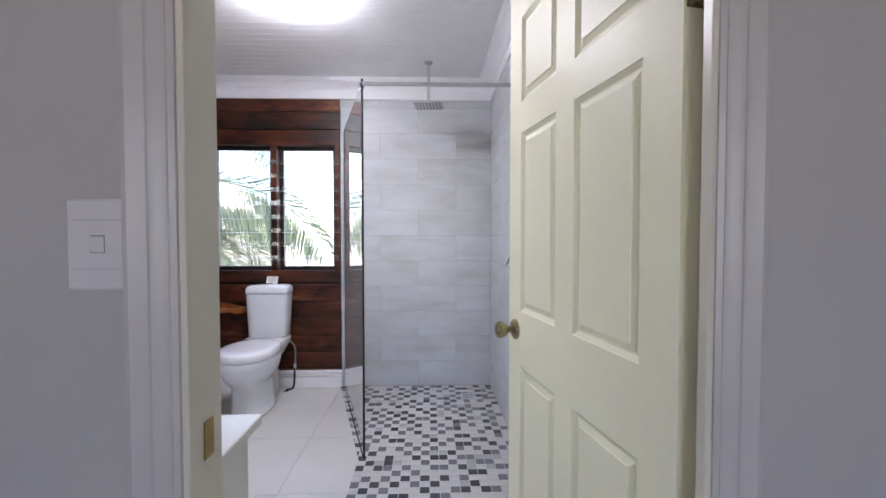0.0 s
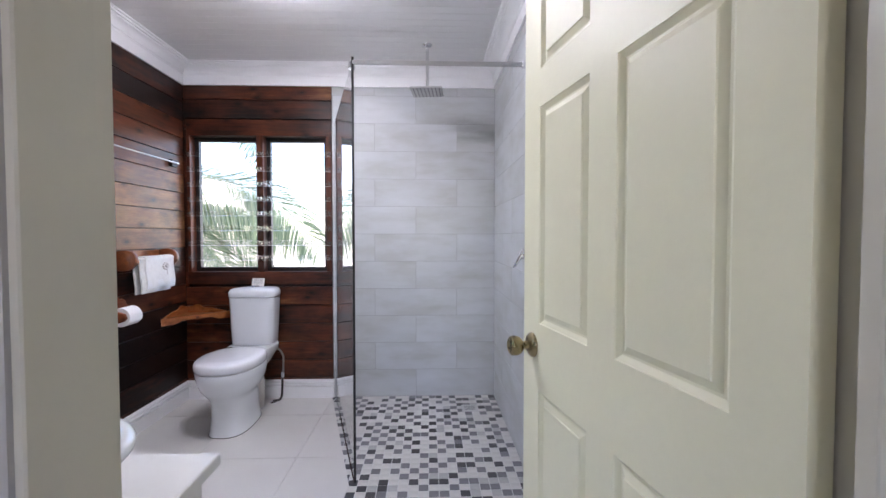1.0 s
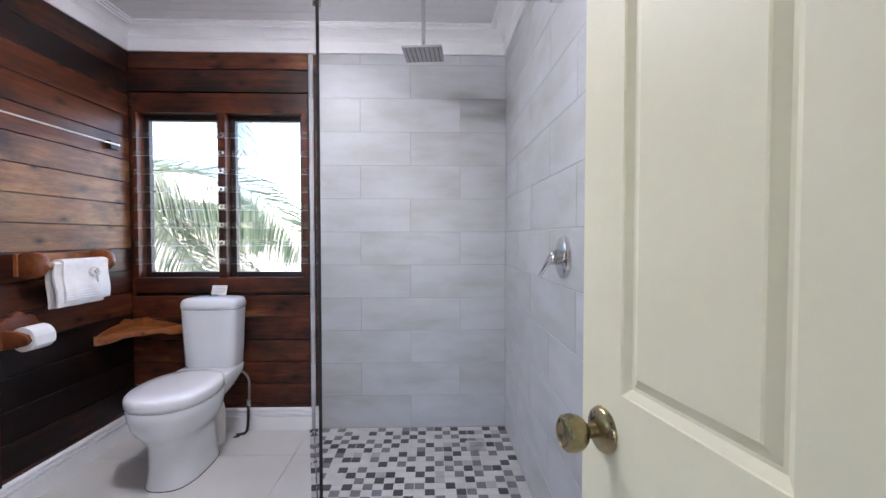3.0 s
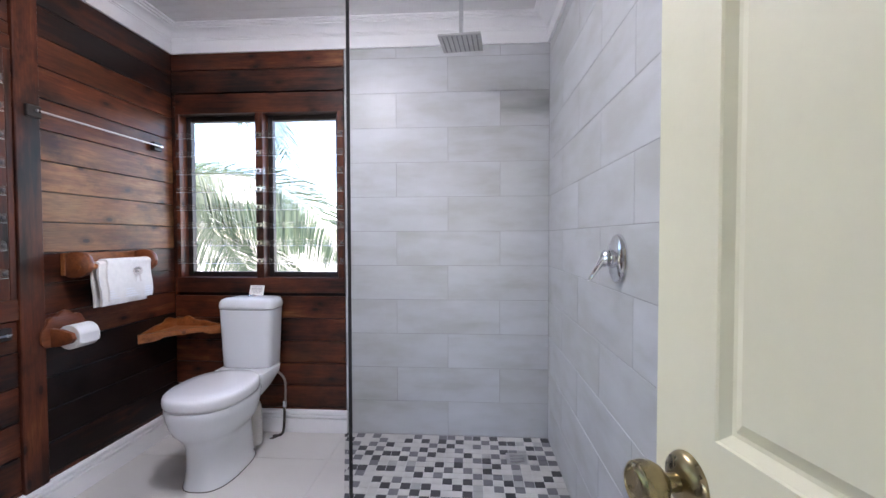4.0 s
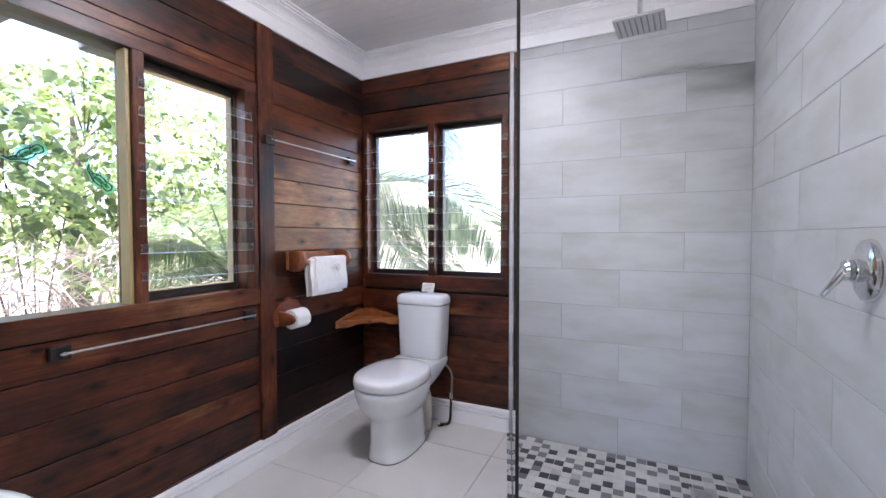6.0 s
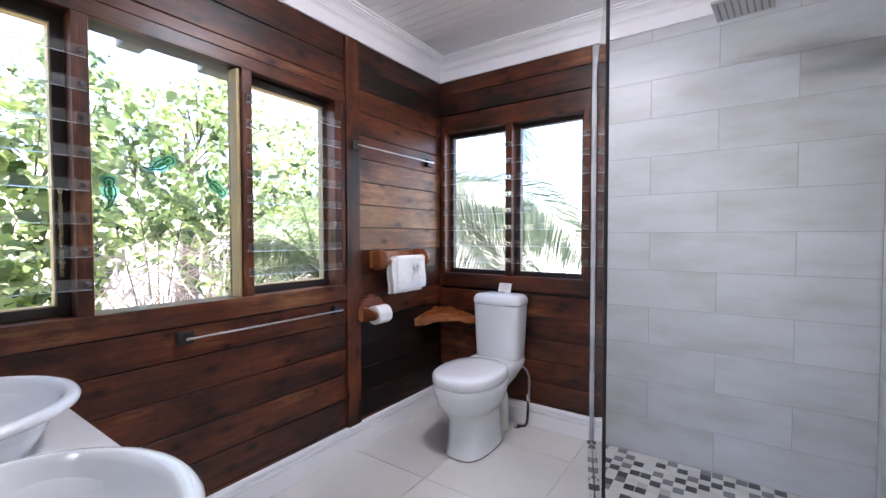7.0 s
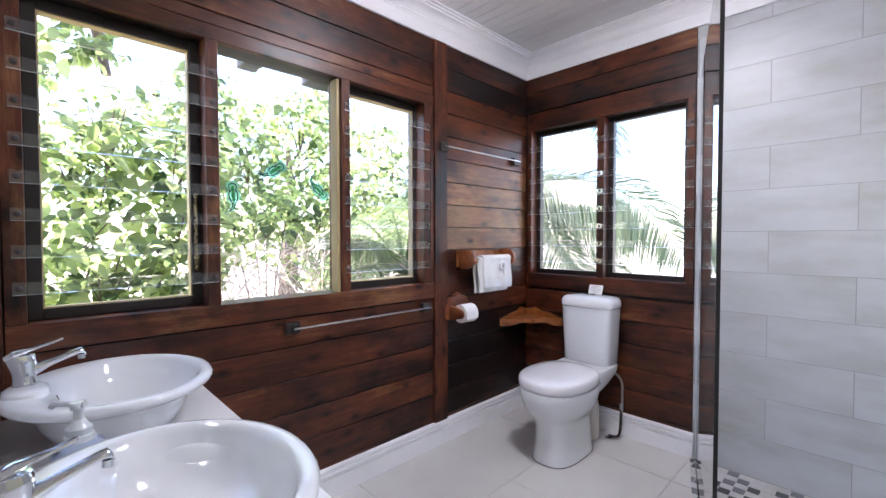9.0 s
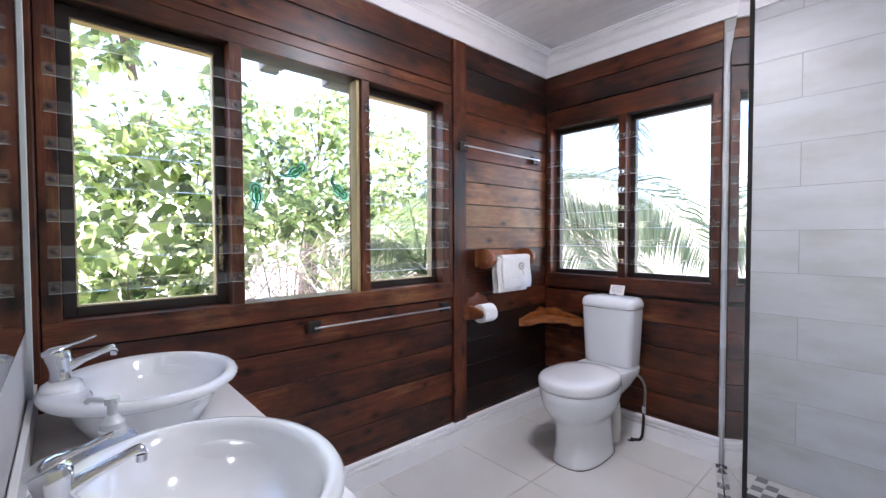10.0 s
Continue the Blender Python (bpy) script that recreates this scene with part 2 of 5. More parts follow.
def leaf_material(name, a, b, rough=0.25):
    m, n, l, p = material(name)
    g = n.new("ShaderNodeNewGeometry")
    c = ramp(n, l, g.outputs["Random Per Island"], [(0.0, a), (1.0, b)])
    l.new(c, p.inputs["Base Color"])
    p.inputs["Roughness"].default_value = rough
    tr = n.new("ShaderNodeBsdfTranslucent")
    l.new(mixc(n, l, 1.0, c, (1.4, 1.5, 1.05), "MULTIPLY"), tr.inputs[0])
    mx = n.new("ShaderNodeMixShader")
    mx.inputs[0].default_value = 0.68
    out = n["Material Output"]
    l.new(p.outputs[0], mx.inputs[1])
    l.new(tr.outputs[0], mx.inputs[2])
    l.new(mx.outputs[0], out.inputs[0])
    return m


def lamp_glow():
    m, n, l, p = material("opal_lamp_glass")
    p.inputs["Base Color"].default_value = (0.85, 0.85, 0.85, 1)
    p.inputs["Emission Color"].default_value = (0.93, 0.96, 1.0, 1)
    p.inputs["Emission Strength"].default_value = GLOW
    return m


ceiling_mat, tile_mat, mosaic = ceiling_material(), tile_material("grey_concrete_look_tile"), mosaic_tones()
banded_tile = tile_material("grey_tile_with_dark_cloud", True)
floor_tile = floor_tile_material()
shower_glass = glass_material("shower_glass", (0.93, 0.95, 0.95))
clear_glass = glass_material("clear_glass", (0.97, 1.0, 0.985))
dusty_glass = glass_material("clear_polycarbonate", (0.93, 0.96, 0.95))
dusty_glass.node_tree.nodes["Principled BSDF"].inputs["Transmission Weight"].default_value = 0.977
sticker_film = glass_material("teal_sticker_film", (0.33, 0.76, 0.66), 0.3, 1.05)
sticker_green = leaf_material("green_sticker_print", (0.07, 0.30, 0.17), (0.09, 0.34, 0.18))
big_leaf_green = leaf_material("large_pale_leaf", (0.20, 0.28, 0.11), (0.34, 0.42, 0.20))
# bead colours hold the outdoor light on the reveals; the second is dimmer
lit_bead = plain("lit_bead_paint", (0.50, 0.39, 0.19), 0.5)
dimmer_bead = plain("dimmer_bead_paint", (0.27, 0.23, 0.15), 0.5, vary=0.12)
twig_mat = plain("dry_pale_twig", (0.60, 0.50, 0.45), 0.9, vary=0.3, scale=5, fine=40)
soap_glass = glass_material("clear_plastic", (0.90, 0.93, 1.0), 0.15, 1.2)
soap_glass.node_tree.nodes["Principled BSDF"].inputs["Transmission Weight"].default_value = 0.75
soap_liquid = plain("blue_liquid_soap", (0.50, 0.62, 0.90), 0.2, vary=0.03)
soap_liquid.node_tree.nodes["Principled BSDF"].inputs["Transmission Weight"].default_value = 0.5
pump_plastic = plain("milky_pump_plastic", (0.78, 0.82, 0.84), 0.22, vary=0.02)
pump_plastic.node_tree.nodes["Principled BSDF"].inputs["Transmission Weight"].default_value = 0.25
leaf_green = leaf_material("broad_leaf", (0.055, 0.088, 0.050), (0.49, 0.55, 0.31))
palm_green = leaf_material("palm_leaf", (0.055, 0.082, 0.066), (0.15, 0.185, 0.135))
bark = plain("bark", (0.15, 0.11, 0.085), 0.85, vary=0.3, scale=8, fine=40, relief=0.01)
soil = plain("pale_dry_litter", (0.36, 0.32, 0.27), 0.95, vary=0.4, scale=1.5, fine=14, relief=0.02)
mirror_mat = plain("mirror_silver", (0.88, 0.89, 0.90), 0.02, 1.0, vary=0.005)


# ---- mesh helpers ----
def obj(name, bm, mat, smooth=False):
    bmesh.ops.recalc_face_normals(bm, faces=bm.faces)
    me = bpy.data.meshes.new(name)
    bm.to_mesh(me)
    bm.free()
    if smooth:
        for f in me.polygons:
            f.use_smooth = True
        me.set_sharp_from_angle(angle=radians(smooth if smooth is not True else 40))
    me.materials.append(mat)
    return new(name, me)


def part(name, bm, mat, parent, label="", smooth=False):
    ob = obj(name, bm, mat, smooth)
    ob.parent = parent
    return tagged(ob, label)


def thing(name, m, label, category, group="", kind=""):
    e = new(name)
    e.empty_display_size = 0.1
    e.matrix_basis = m
    return tagged(e, label, category, group, kind)


def box(x0, x1, y0, y1, z0, z1, bev=0.0, bm=None, seg=1):
    own = bm is None or bev > 0
    b = bmesh.new() if own else bm
    v = [b.verts.new((x, y, z)) for x in (x0, x1) for y in (y0, y1) for z in (z0, z1)]
    for f in ((0, 1, 3, 2), (4, 6, 7, 5), (0, 4, 5, 1), (2, 3, 7, 6), (0, 2, 6, 4), (1, 5, 7, 3)):
        b.faces.new([v[i] for i in f])
    if bev > 0:
        bmesh.ops.bevel(b, geom=b.edges[:], offset=bev, segments=seg, affect="EDGES", profile=0.5)
        if bm is not None:
            me = bpy.data.meshes.new("tmp")
            b.to_mesh(me)
            b.free()
            bm.from_mesh(me)
            bpy.data.meshes.remove(me)
            return bm
    return b


def loft(rings, bm=None, caps=(True, True), closed=True):
    b = bm if bm is not None else bmesh.new()
    vs = [[b.verts.new(p) for p in r] for r in rings]
    k = len(rings[0])
    for a, c in zip(vs, vs[1:]):
        for i in range(k if closed else k - 1):
            b.faces.new((a[i], a[(i + 1) % k], c[(i + 1) % k], c[i]))
    if caps[0]:
        b.faces.new(list(reversed(vs[0])))
    if caps[1]:
        b.faces.new(vs[-1])
    return b


def lathe(profile, k=32, bm=None, centre=(0, 0, 0), caps=(True, True)):
    cx, cy, cz = centre
    return loft([[(cx + r * math.cos(2 * math.pi * i / k), cy + r * math.sin(2 * math.pi * i / k), cz + z) for i in range(k)] for r, z in profile], bm, caps)


def tube(points, radius, k=12, bm=None):
    pts = [Vector(p) for p in points]
    rings, ref = [], None
    for i, p in enumerate(pts):
        d = (pts[min(i + 1, len(pts) - 1)] - pts[max(i - 1, 0)]).normalized()
        if ref is None:
            ref = d.orthogonal().normalized()
        ref = (ref - d * ref.dot(d)).normalized()
        side = d.cross(ref)
        r = radius[i] if isinstance(radius, (list, tuple)) else radius
        rings.append([tuple(p + (ref * math.cos(2 * math.pi * j / k) + side * math.sin(2 * math.pi * j / k)) * r) for j in range(k)])
    return loft(rings, bm)


def bend(points, n=6):
    """A smooth line through points (Catmull-Rom)."""
    p = [Vector(q) for q in points]
    p = [p[0] * 2 - p[1]] + p + [p[-1] * 2 - p[-2]]
    out = []
    for i in range(1, len(p) - 2):
        for j in range(n):
            t = j / n
            out.append(0.5 * ((2 * p[i]) + (p[i + 1] - p[i - 1]) * t + (2 * p[i - 1] - 5 * p[i] + 4 * p[i + 1] - p[i + 2]) * t * t
                              + (3 * p[i] - p[i - 1] - 3 * p[i + 1] + p[i + 2]) * t ** 3))
    return out + [p[-2]]


def extrude_outline(outline, axis, d0, d1, bev=0.0):
    """A slab from a 2-D outline, which lies across the axis (0 x, 1 y, 2 z)."""
    def at(u, v, d):
        return (d, u, v) if axis == 0 else (u, d, v) if axis == 1 else (u, v, d)
    b = loft([[at(u, v, d0) for u, v in outline], [at(u, v, d1) for u, v in outline]])
    if bev:
        bmesh.ops.recalc_face_normals(b, faces=b.faces)
        es = [e for e in b.edges if len(e.link_faces) == 2 and e.calc_face_angle(0) > 0.6]
        bmesh.ops.bevel(b, geom=es, offset=bev, segments=2, affect="EDGES", profile=0.5)
    return b


def superellipse(cx, cy, a, b, n, k, z, front=1.0):
    out = []
    for i in range(k):
        t = 2 * math.pi * i / k
        c, s = math.cos(t), math.sin(t)
        x = a * math.copysign(abs(c) ** (2 / n), c)
        y = b * math.copysign(abs(s) ** (2 / n), s)
        out.append((cx + x, cy + y * (front if s < 0 else 1.0), z))
    return out


# ---- structure ----
def structure(name, label, category):
    return thing(name, Matrix(), label, category, kind="structure")


def wall_with_holes(axis, d0, d1, u0, u1, z0, z1, holes):
    """A wall across an axis (0 x, 1 y) from d0 to d1 with rectangular holes (ua, ub, za, zb) that go through it."""
    bm = bmesh.new()
    cuts = sorted({u0, u1, *[h[0] for h in holes], *[h[1] for h in holes]})
    for a, b in zip(cuts, cuts[1:]):
        hs = sorted((h[2], h[3]) for h in holes if h[0] <= a and h[1] >= b)
        z = z0
        for za, zb in hs + [(z1, z1)]:
            if za > z:
                if axis == 0:
                    box(d0, d1, a, b, z, za, bm=bm)
                else:
                    box(a, b, d0, d1, z, za, bm=bm)
            z = max(z, zb)
    return bm


LH = (1.512, 3.12, 0.88, 1.897)      # the hole of the left window in y and z
BH = (-1.765, -0.775, 0.90, 1.908)   # the hole of the back window in x and z
wall_left = structure("wall_left", "wall of dark red-brown stained horizontal pine boards", "wall")
part("wall_core", wall_with_holes(0, XL - 0.12, XL - 0.018, YH - 0.1, YB + 0.12, -0.1, 2.6, [LH]), wood[1], wall_left).color = (0.02, 0, 0, 1)
wall_back = structure("wall_back", "back wall of dark stained boards with a two-light window", "wall")
part("wall_core", wall_with_holes(1, YB + 0.018, YB + 0.12, XL - 0.018, XW, -0.1, 2.6, [BH]), wood[0], wall_back).color = (0.10, 0, 0, 1)
wall_shower = structure("wall_shower", "shower back wall of grey concrete-look tiles in half bond", "wall")
part("wall_core", box(XW, XR + 0.009, YB + 0.0016, YB + 0.12, -0.1, 2.6), wall_grout, wall_shower)
wall_right = structure("wall_right", "shower side wall of grey concrete-look tiles", "wall")
part("wall_core", box(XR + 0.0016, XR + 0.13, YD, YB + 0.12, -0.1, 2.6), wall_grout, wall_right)
wall_door = structure("wall_door", "painted plaster wall round the doorway", "wall")
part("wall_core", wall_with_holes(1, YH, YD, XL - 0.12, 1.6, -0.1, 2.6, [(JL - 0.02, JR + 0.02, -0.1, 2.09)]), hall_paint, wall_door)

JOINTS_BACK = [0.02, 0.145, 0.2795, 0.414, 0.5485, 0.683, 0.8175, 1.95, 2.0275, 2.162, 2.38]
JOINTS_CORNER = [0.02, 0.150, 0.292, 0.430, 0.572, 0.712, 0.843, 0.972, 1.102, 1.232, 1.361, 1.490, 1.620, 1.750, 1.880, 2.006, 2.132, 2.38]
JOINTS_LEFT = [0.02, 0.150, 0.292, 0.430, 0.572, 0.712, 0.838, 1.953, 2.003, 2.128, 2.38]
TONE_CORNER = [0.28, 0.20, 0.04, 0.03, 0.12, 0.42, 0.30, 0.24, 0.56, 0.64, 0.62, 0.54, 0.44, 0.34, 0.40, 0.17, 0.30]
rng = random.Random(7)


def plank(parent, axis, face, u0, u1, z0, z1, tone, thick=0.017):
    """One board on a wall; axis 0: the wall's face looks along x; 1: along -y."""
    g = 0.0027
    if axis == 0:
        bm = box(face - thick, face, u0 + 0.001, u1 - 0.001, z0 + g, z1 - g, 0.0009)
        ob = part("board", bm, wood[1], parent)
    else:
        bm = box(u0 + 0.001, u1 - 0.001, face, face + thick, z0 + g, z1 - g, 0.0009)
        ob = part("board", bm, wood[0], parent)
    ob.color = (tone, 0, 0, 1)
    return ob


def planking(parent, axis, face, u0, u1, holes, tones, joints):
    for i, (z0, z1) in enumerate(zip(joints, joints[1:])):
        spans = [(u0, u1)]
        for a, b, za, zb in holes:
            if z1 > za + 0.012 and z0 < zb - 0.012:
                nxt = []
                for s, e in spans:
                    nxt += [(s, min(e, a)), (max(s, b), e)]
                spans = [(s, e) for s, e in nxt if e - s > 0.01]
        for s, e in spans:
            zz0, zz1 = z0, z1
            for a, b, za, zb in holes:
                if s < b and e > a:
                    if zz0 < za < zz1:
                        zz1 = za
                    elif zz0 < zb < zz1:
                        zz0 = zb
            plank(parent, axis, face, s, e, zz0, zz1, tones[i % len(tones)] + rng.uniform(-0.03, 0.03))


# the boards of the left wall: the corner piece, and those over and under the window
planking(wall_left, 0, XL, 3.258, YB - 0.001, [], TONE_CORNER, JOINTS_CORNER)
planking(wall_left, 0, XL, YD, 3.156, [(YD + 0.026, 3.156, 0.838, 1.953)], [0.30, 0.33, 0.35, 0.31, 0.34, 0.37, 0.3, 0.42, 0.38, 0.38], JOINTS_LEFT)
planking(wall_back, 1, YB, XL + 0.001, XW - 0.002, [(XL + 0.02, XW - 0.002, 0.835, 2.02)], [0.36, 0.40, 0.36, 0.42, 0.34, 0.40, 0.3, 0.3, 0.26, 0.30], JOINTS_BACK)


def timber(parent, name, x0, x1, y0, y1, z0, z1, along, tone, bev=0.003):
    ob = part(name, box(x0, x1, y0, y1, z0, z1, bev), wood[along], parent)
    ob.color = (tone, 0, 0, 1)
    return ob


timber(wall_left, "post", XL - 0.017, XL + 0.014, 3.158, 3.256, 0.130, 2.26, 2, 0.36)
timber(wall_left, "corner_bead", XL - 0.017, XL + 0.012, YD + 0.002, YD + 0.024, 0.76, 2.26, 2, 0.40)


# ---- windows ----
BAR_Z = [1.028 + 0.1067 * i for i in range(8)]


def clear_bars(parent, axis, face, u0, u1, screws):
    """Flat clear security strips across the inner side of a frame, each held by screws."""
    for z in BAR_Z:
        if axis == 0:
            bm = box(face + 0.0008, face + 0.0058, u0, u1, z - 0.018, z + 0.018, 0.0008)
        else:
            bm = box(u0, u1, face - 0.0058, face - 0.0008, z - 0.018, z + 0.018, 0.0008)
        strip = part("clear_strip", bm, dusty_glass, parent, "clear plastic security strip")
        strip.visible_shadow = False
        # the light caught by the sawn lower edge is drawn as a pale line
        if axis == 0:
            edge = box(face + 0.0012, face + 0.0054, u0 + 0.001, u1 - 0.001, z - 0.0192, z - 0.0182)
        else:
            edge = box(u0 + 0.001, u1 - 0.001, face - 0.0054, face - 0.0012, z - 0.0192, z - 0.0182)
        part("cut_edge", edge, ground_edge_mat, strip, "sawn edge, coloured pale for the light it catches")
        if axis == 1:
            # added plate: stands in for outside light shining in the strip joint
            clip = box(-1.2785, -1.2425, face - 0.0085, face - 0.006, z - 0.011, z + 0.011, 0.001)
            part("strip_glint", clip, glint_plate, strip, "added bright plate for the light in the strip joint")
        for u in screws:
            prof = [(0.0085, 0.006), (0.0085, 0.009), (0.006, 0.0115), (0.002, 0.012)]
            rings = [[(face + h, u + r * math.cos(2 * math.pi * k / 12), z + r * math.sin(2 * math.pi * k / 12)) if axis == 0 else (u + r * math.cos(2 * math.pi * k / 12), face - h, z + r * math.sin(2 * math.pi * k / 12)) for k in range(12)] for r, h in prof]
            part("screw", loft(rings), plastic_clip, strip, "screw with washer", smooth=40)


def window_frame_member(parent, name, axis, d0, d1, u0, u1, z0, z1, mat, tone, along):
    bm = box(d0, d1, u0, u1, z0, z1, 0.002) if axis == 0 else box(u0, u1, d0, d1, z0, z1, 0.002)
    ob = part(name, bm, mat, parent)
    ob.color = (tone, 0, 0, 1)
    return ob


def dark_sash(parent, axis, d0, d1, u0, u1, z0, z1, w, far=None):
    far = far or w
    for name, a, b, c, d in (("sash_stile", u0, u0 + w, z0, z1), ("sash_stile", u1 - far, u1, z0, z1),
                             ("sash_rail", u0 + w, u1 - far, z0, z0 + w), ("sash_rail", u0 + w, u1 - far, z1 - w, z1)):
        window_frame_member(parent, name, axis, d0, d1, a, b, c, d, dark_frame, 0, 2)


window_1 = structure("window_1", "wide stained-wood window with clear security strips and a fixed middle pane", "window")
XI, XO = XL + 0.006, XL - 0.115
W1 = window_1
# casing flush with the boards
window_frame_member(W1, "casing", 0, XL - 0.03, XI, 1.503, 3.156, 1.897, 1.951, wood[1], 0.38, 1)
window_frame_member(W1, "sill", 0, XO, XI + 0.004, 1.503, 3.156, 0.840, 0.922, wood[1], 0.42, 1)
# jambs and mullions: box members through the wall
for a, b in ((1.503, 1.550), (2.022, 2.066), (2.582, 2.626), (3.085, 3.130)):
    window_frame_member(W1, "mullion", 0, XO, XI, a, b, 0.922, 1.897, wood[2], 0.34 if a > 3 else 0.40, 2)
window_frame_member(W1, "casing", 0, XL - 0.03, XI, 3.130, 3.156, 0.922, 1.897, wood[2], 0.35, 2)
for a, b in ((1.550, 2.022), (2.626, 3.085)):
    dark_sash(W1, 0, XL - 0.10, XL - 0.062, a, b, 0.922, 1.897, 0.034, 0.034 if a < 2 else 0.010)
    clear_bars(W1, 0, XI, a - 0.030, b + 0.038, (a - 0.014, b + 0.022))
pane = part("pane", box(XL - 0.075, XL - 0.071, 2.066, 2.582, 0.922, 1.897), clear_glass, W1, "fixed clear pane")
pane.visible_shadow = False
# pale beads paint the sunlight on the mullions' reveals
for a, b in ((2.066, 2.072), (2.566, 2.582)):
    part("bead", box(XL - 0.068, XL - 0.012, a, b, 0.922, 1.897, 0.002), lit_bead, W1, "varnished glazing bead, coloured pale as if lit from outside")

part("bead", box(XL - 0.106, XL - 0.101, 3.068, 3.085, 0.922, 1.897, 0.001), dimmer_bead, W1, "varnished glazing bead, coloured pale as if lit from outside")


# sash edges coloured as if lit from outside, the far ones less
for a, b in ((1.584, 1.988), (2.660, 3.068)):
    for y0, y1, z0, z1 in ((a, b, 1.859, 1.863), (a, b, 0.956, 0.960), (a, a + 0.004, 0.960, 1.859), (b - 0.004, b, 0.960, 1.859)):
        part("bead", box(XL - 0.106, XL - 0.070, y0, y1, z0, z1), dimmer_bead if y0 > 3.0 else lit_bead, W1, "painted glazing bead, coloured pale as if lit from outside")


def gecko_sticker(y, z, turn):
    """A small lizard cut from printed film, stuck on the fixed pane; drawn along +u, then turned."""
    s = thing("window_sticker", pose(XL - 0.0695, y, z, turn, 0, 0) @ Matrix.Scale(1.0, 4), "small green lizard sticker with a black outline on the pane", "sticker", "lizard stickers")
    body = [(0.052, 0.0), (0.046, 0.008), (0.034, 0.009), (0.026, 0.006), (0.012, 0.010), (-0.010, 0.009), (-0.022, 0.004), (-0.040, 0.006), (-0.056, 0.016),
            (-0.042, 0.001), (-0.022, -0.004), (-0.010, -0.009), (0.012, -0.010), (0.026, -0.006), (0.034, -0.009), (0.046, -0.008)]
    body = [(1.0 * u, 1.45 * v) for u, v in body]
    film = [(1.25 * u, 1.9 * v) for u, v in body]
    part("film", extrude_outline(film, 0, 0.0, 0.0004), sticker_film, s, "teal see-through film").visible_shadow = False
    part("outline", tube([(0.0011, 1.05 * u, 1.1 * v) for u, v in body + body[:1]], 0.0023, 5), black_seal, s, "black outline")
    part("print", extrude_outline([(0.86 * u, 0.5 * v) for u, v in body], 0, 0.0006, 0.0009), sticker_green, s, "green lizard print")
    for u, w in ((0.030, 0.3), (0.014, -0.5), (0.004, 0.6), (-0.012, -0.3), (-0.026, 0.4)):
        part("spot", tube([(0.0008, u, 0.008 * w), (0.0014, u, 0.008 * w)], 0.0032, 8), black_seal, s, "dark spot")
    for u, w in ((0.018, 1), (0.018, -1), (-0.014, 1), (-0.014, -1)):
        part("leg", tube([(0.001, u, 0.006 * w), (0.001, u + 0.010, 0.018 * w), (0.001, u + 0.002, 0.024 * w)], 0.0016, 6), black_seal, s)


gecko_sticker(2.295, 1.453, 35)
gecko_sticker(2.138, 1.335, 95)
gecko_sticker(2.498, 1.395, -40)

window_2 = structure("window_2", "two-light stained-wood window with clear security strips", "window")
YI, YO = YB - 0.006, YB + 0.115
W2 = window_2
window_frame_member(W2, "casing", 1, YI, YB + 0.03, XL + 0.022, XW - 0.003, 1.905, 2.02, wood[0], 0.36, 0)
window_frame_member(W2, "sill", 1, YI - 0.004, YO, XL + 0.022, XW - 0.003, 0.837, 0.925, wood[0], 0.36, 0)
for a, b in ((XL + 0.022, -1.754), (-1.283, -1.238), (-0.787, XW - 0.003)):
    window_frame_member(W2, "mullion", 1, YI, YO, a, b, 0.925, 1.905, wood[2], 0.36, 2)
for a, b in ((-1.754, -1.283), (-1.238, -0.787)):
    dark_sash(W2, 1, YB + 0.062, YB + 0.10, a, b, 0.925, 1.905, 0.03)
clear_bars(W2, 1, YI, XL + 0.026, XW - 0.006, (XL + 0.036, -1.2605, XW - 0.018))
for y0, x0 in ((YB + 0.057, -1.298),):
    part("stay", box(x0, x0 + 0.008, y0 - 0.014, y0 + 0.005, 1.02, 1.36, 0.002), brass, W2, "dark metal casement stay")
stay = part("stay", box(XL - 0.066, XL - 0.052, 1.996, 2.006, 1.05, 1.34, 0.002), brass, W1, "dark metal casement stay")
part("knob", tube([(XL - 0.059, 1.998, 1.10), (XL - 0.030, 1.998, 1.10)], 0.006, 10), brass, stay)
part("knob", tube([(XL - 0.059, 1.998, 1.325), (XL - 0.035, 1.998, 1.325)], 0.005, 10), brass, stay)

# ---- floor ----
floor = structure("floor", "cream porcelain floor tiles with fine joints", "floor")
part("screed", box(XL - 0.1, XR + 0.1, YH, YB + 0.1, -0.12, -0.004), floor_grout, floor)
hall_floor = structure("hall_floor", "cream tiled floor of the passage", "floor")
part("slab", box(-2.0, 1.7, -2.1, YH - 0.002, -0.12, 0.0), floor_tile, hall_floor)
# the glass panel stands on the border between tiles and mosaic
G0, G1 = Vector((-0.725, YB - 0.004, 0)), Vector((-0.397, 2.945, 0))


EDGE = 0.030          # the mosaic ends this far before the glass


def border(y):
    """x of the mosaic's edge."""
    if y <= G1.y:
        return G1.x
    return G1.x + (G0.x - G1.x) * (y - G1.y) / (G0.y - G1.y)


def clip_poly(poly, a, b):
    """Keeps the part of a polygon to the left of the line from a to b."""
    out = []
    def side(p):
        return (b[0] - a[0]) * (p[1] - a[1]) - (b[1] - a[1]) * (p[0] - a[0])
    for p, q in zip(poly, poly[1:] + poly[:1]):
        sp, sq = side(p), side(q)
        if sp >= 0:
            out.append(p)
        if sp * sq < 0:
            t = sp / (sp - sq)
            out.append((p[0] + (q[0] - p[0]) * t, p[1] + (q[1] - p[1]) * t))
    return out


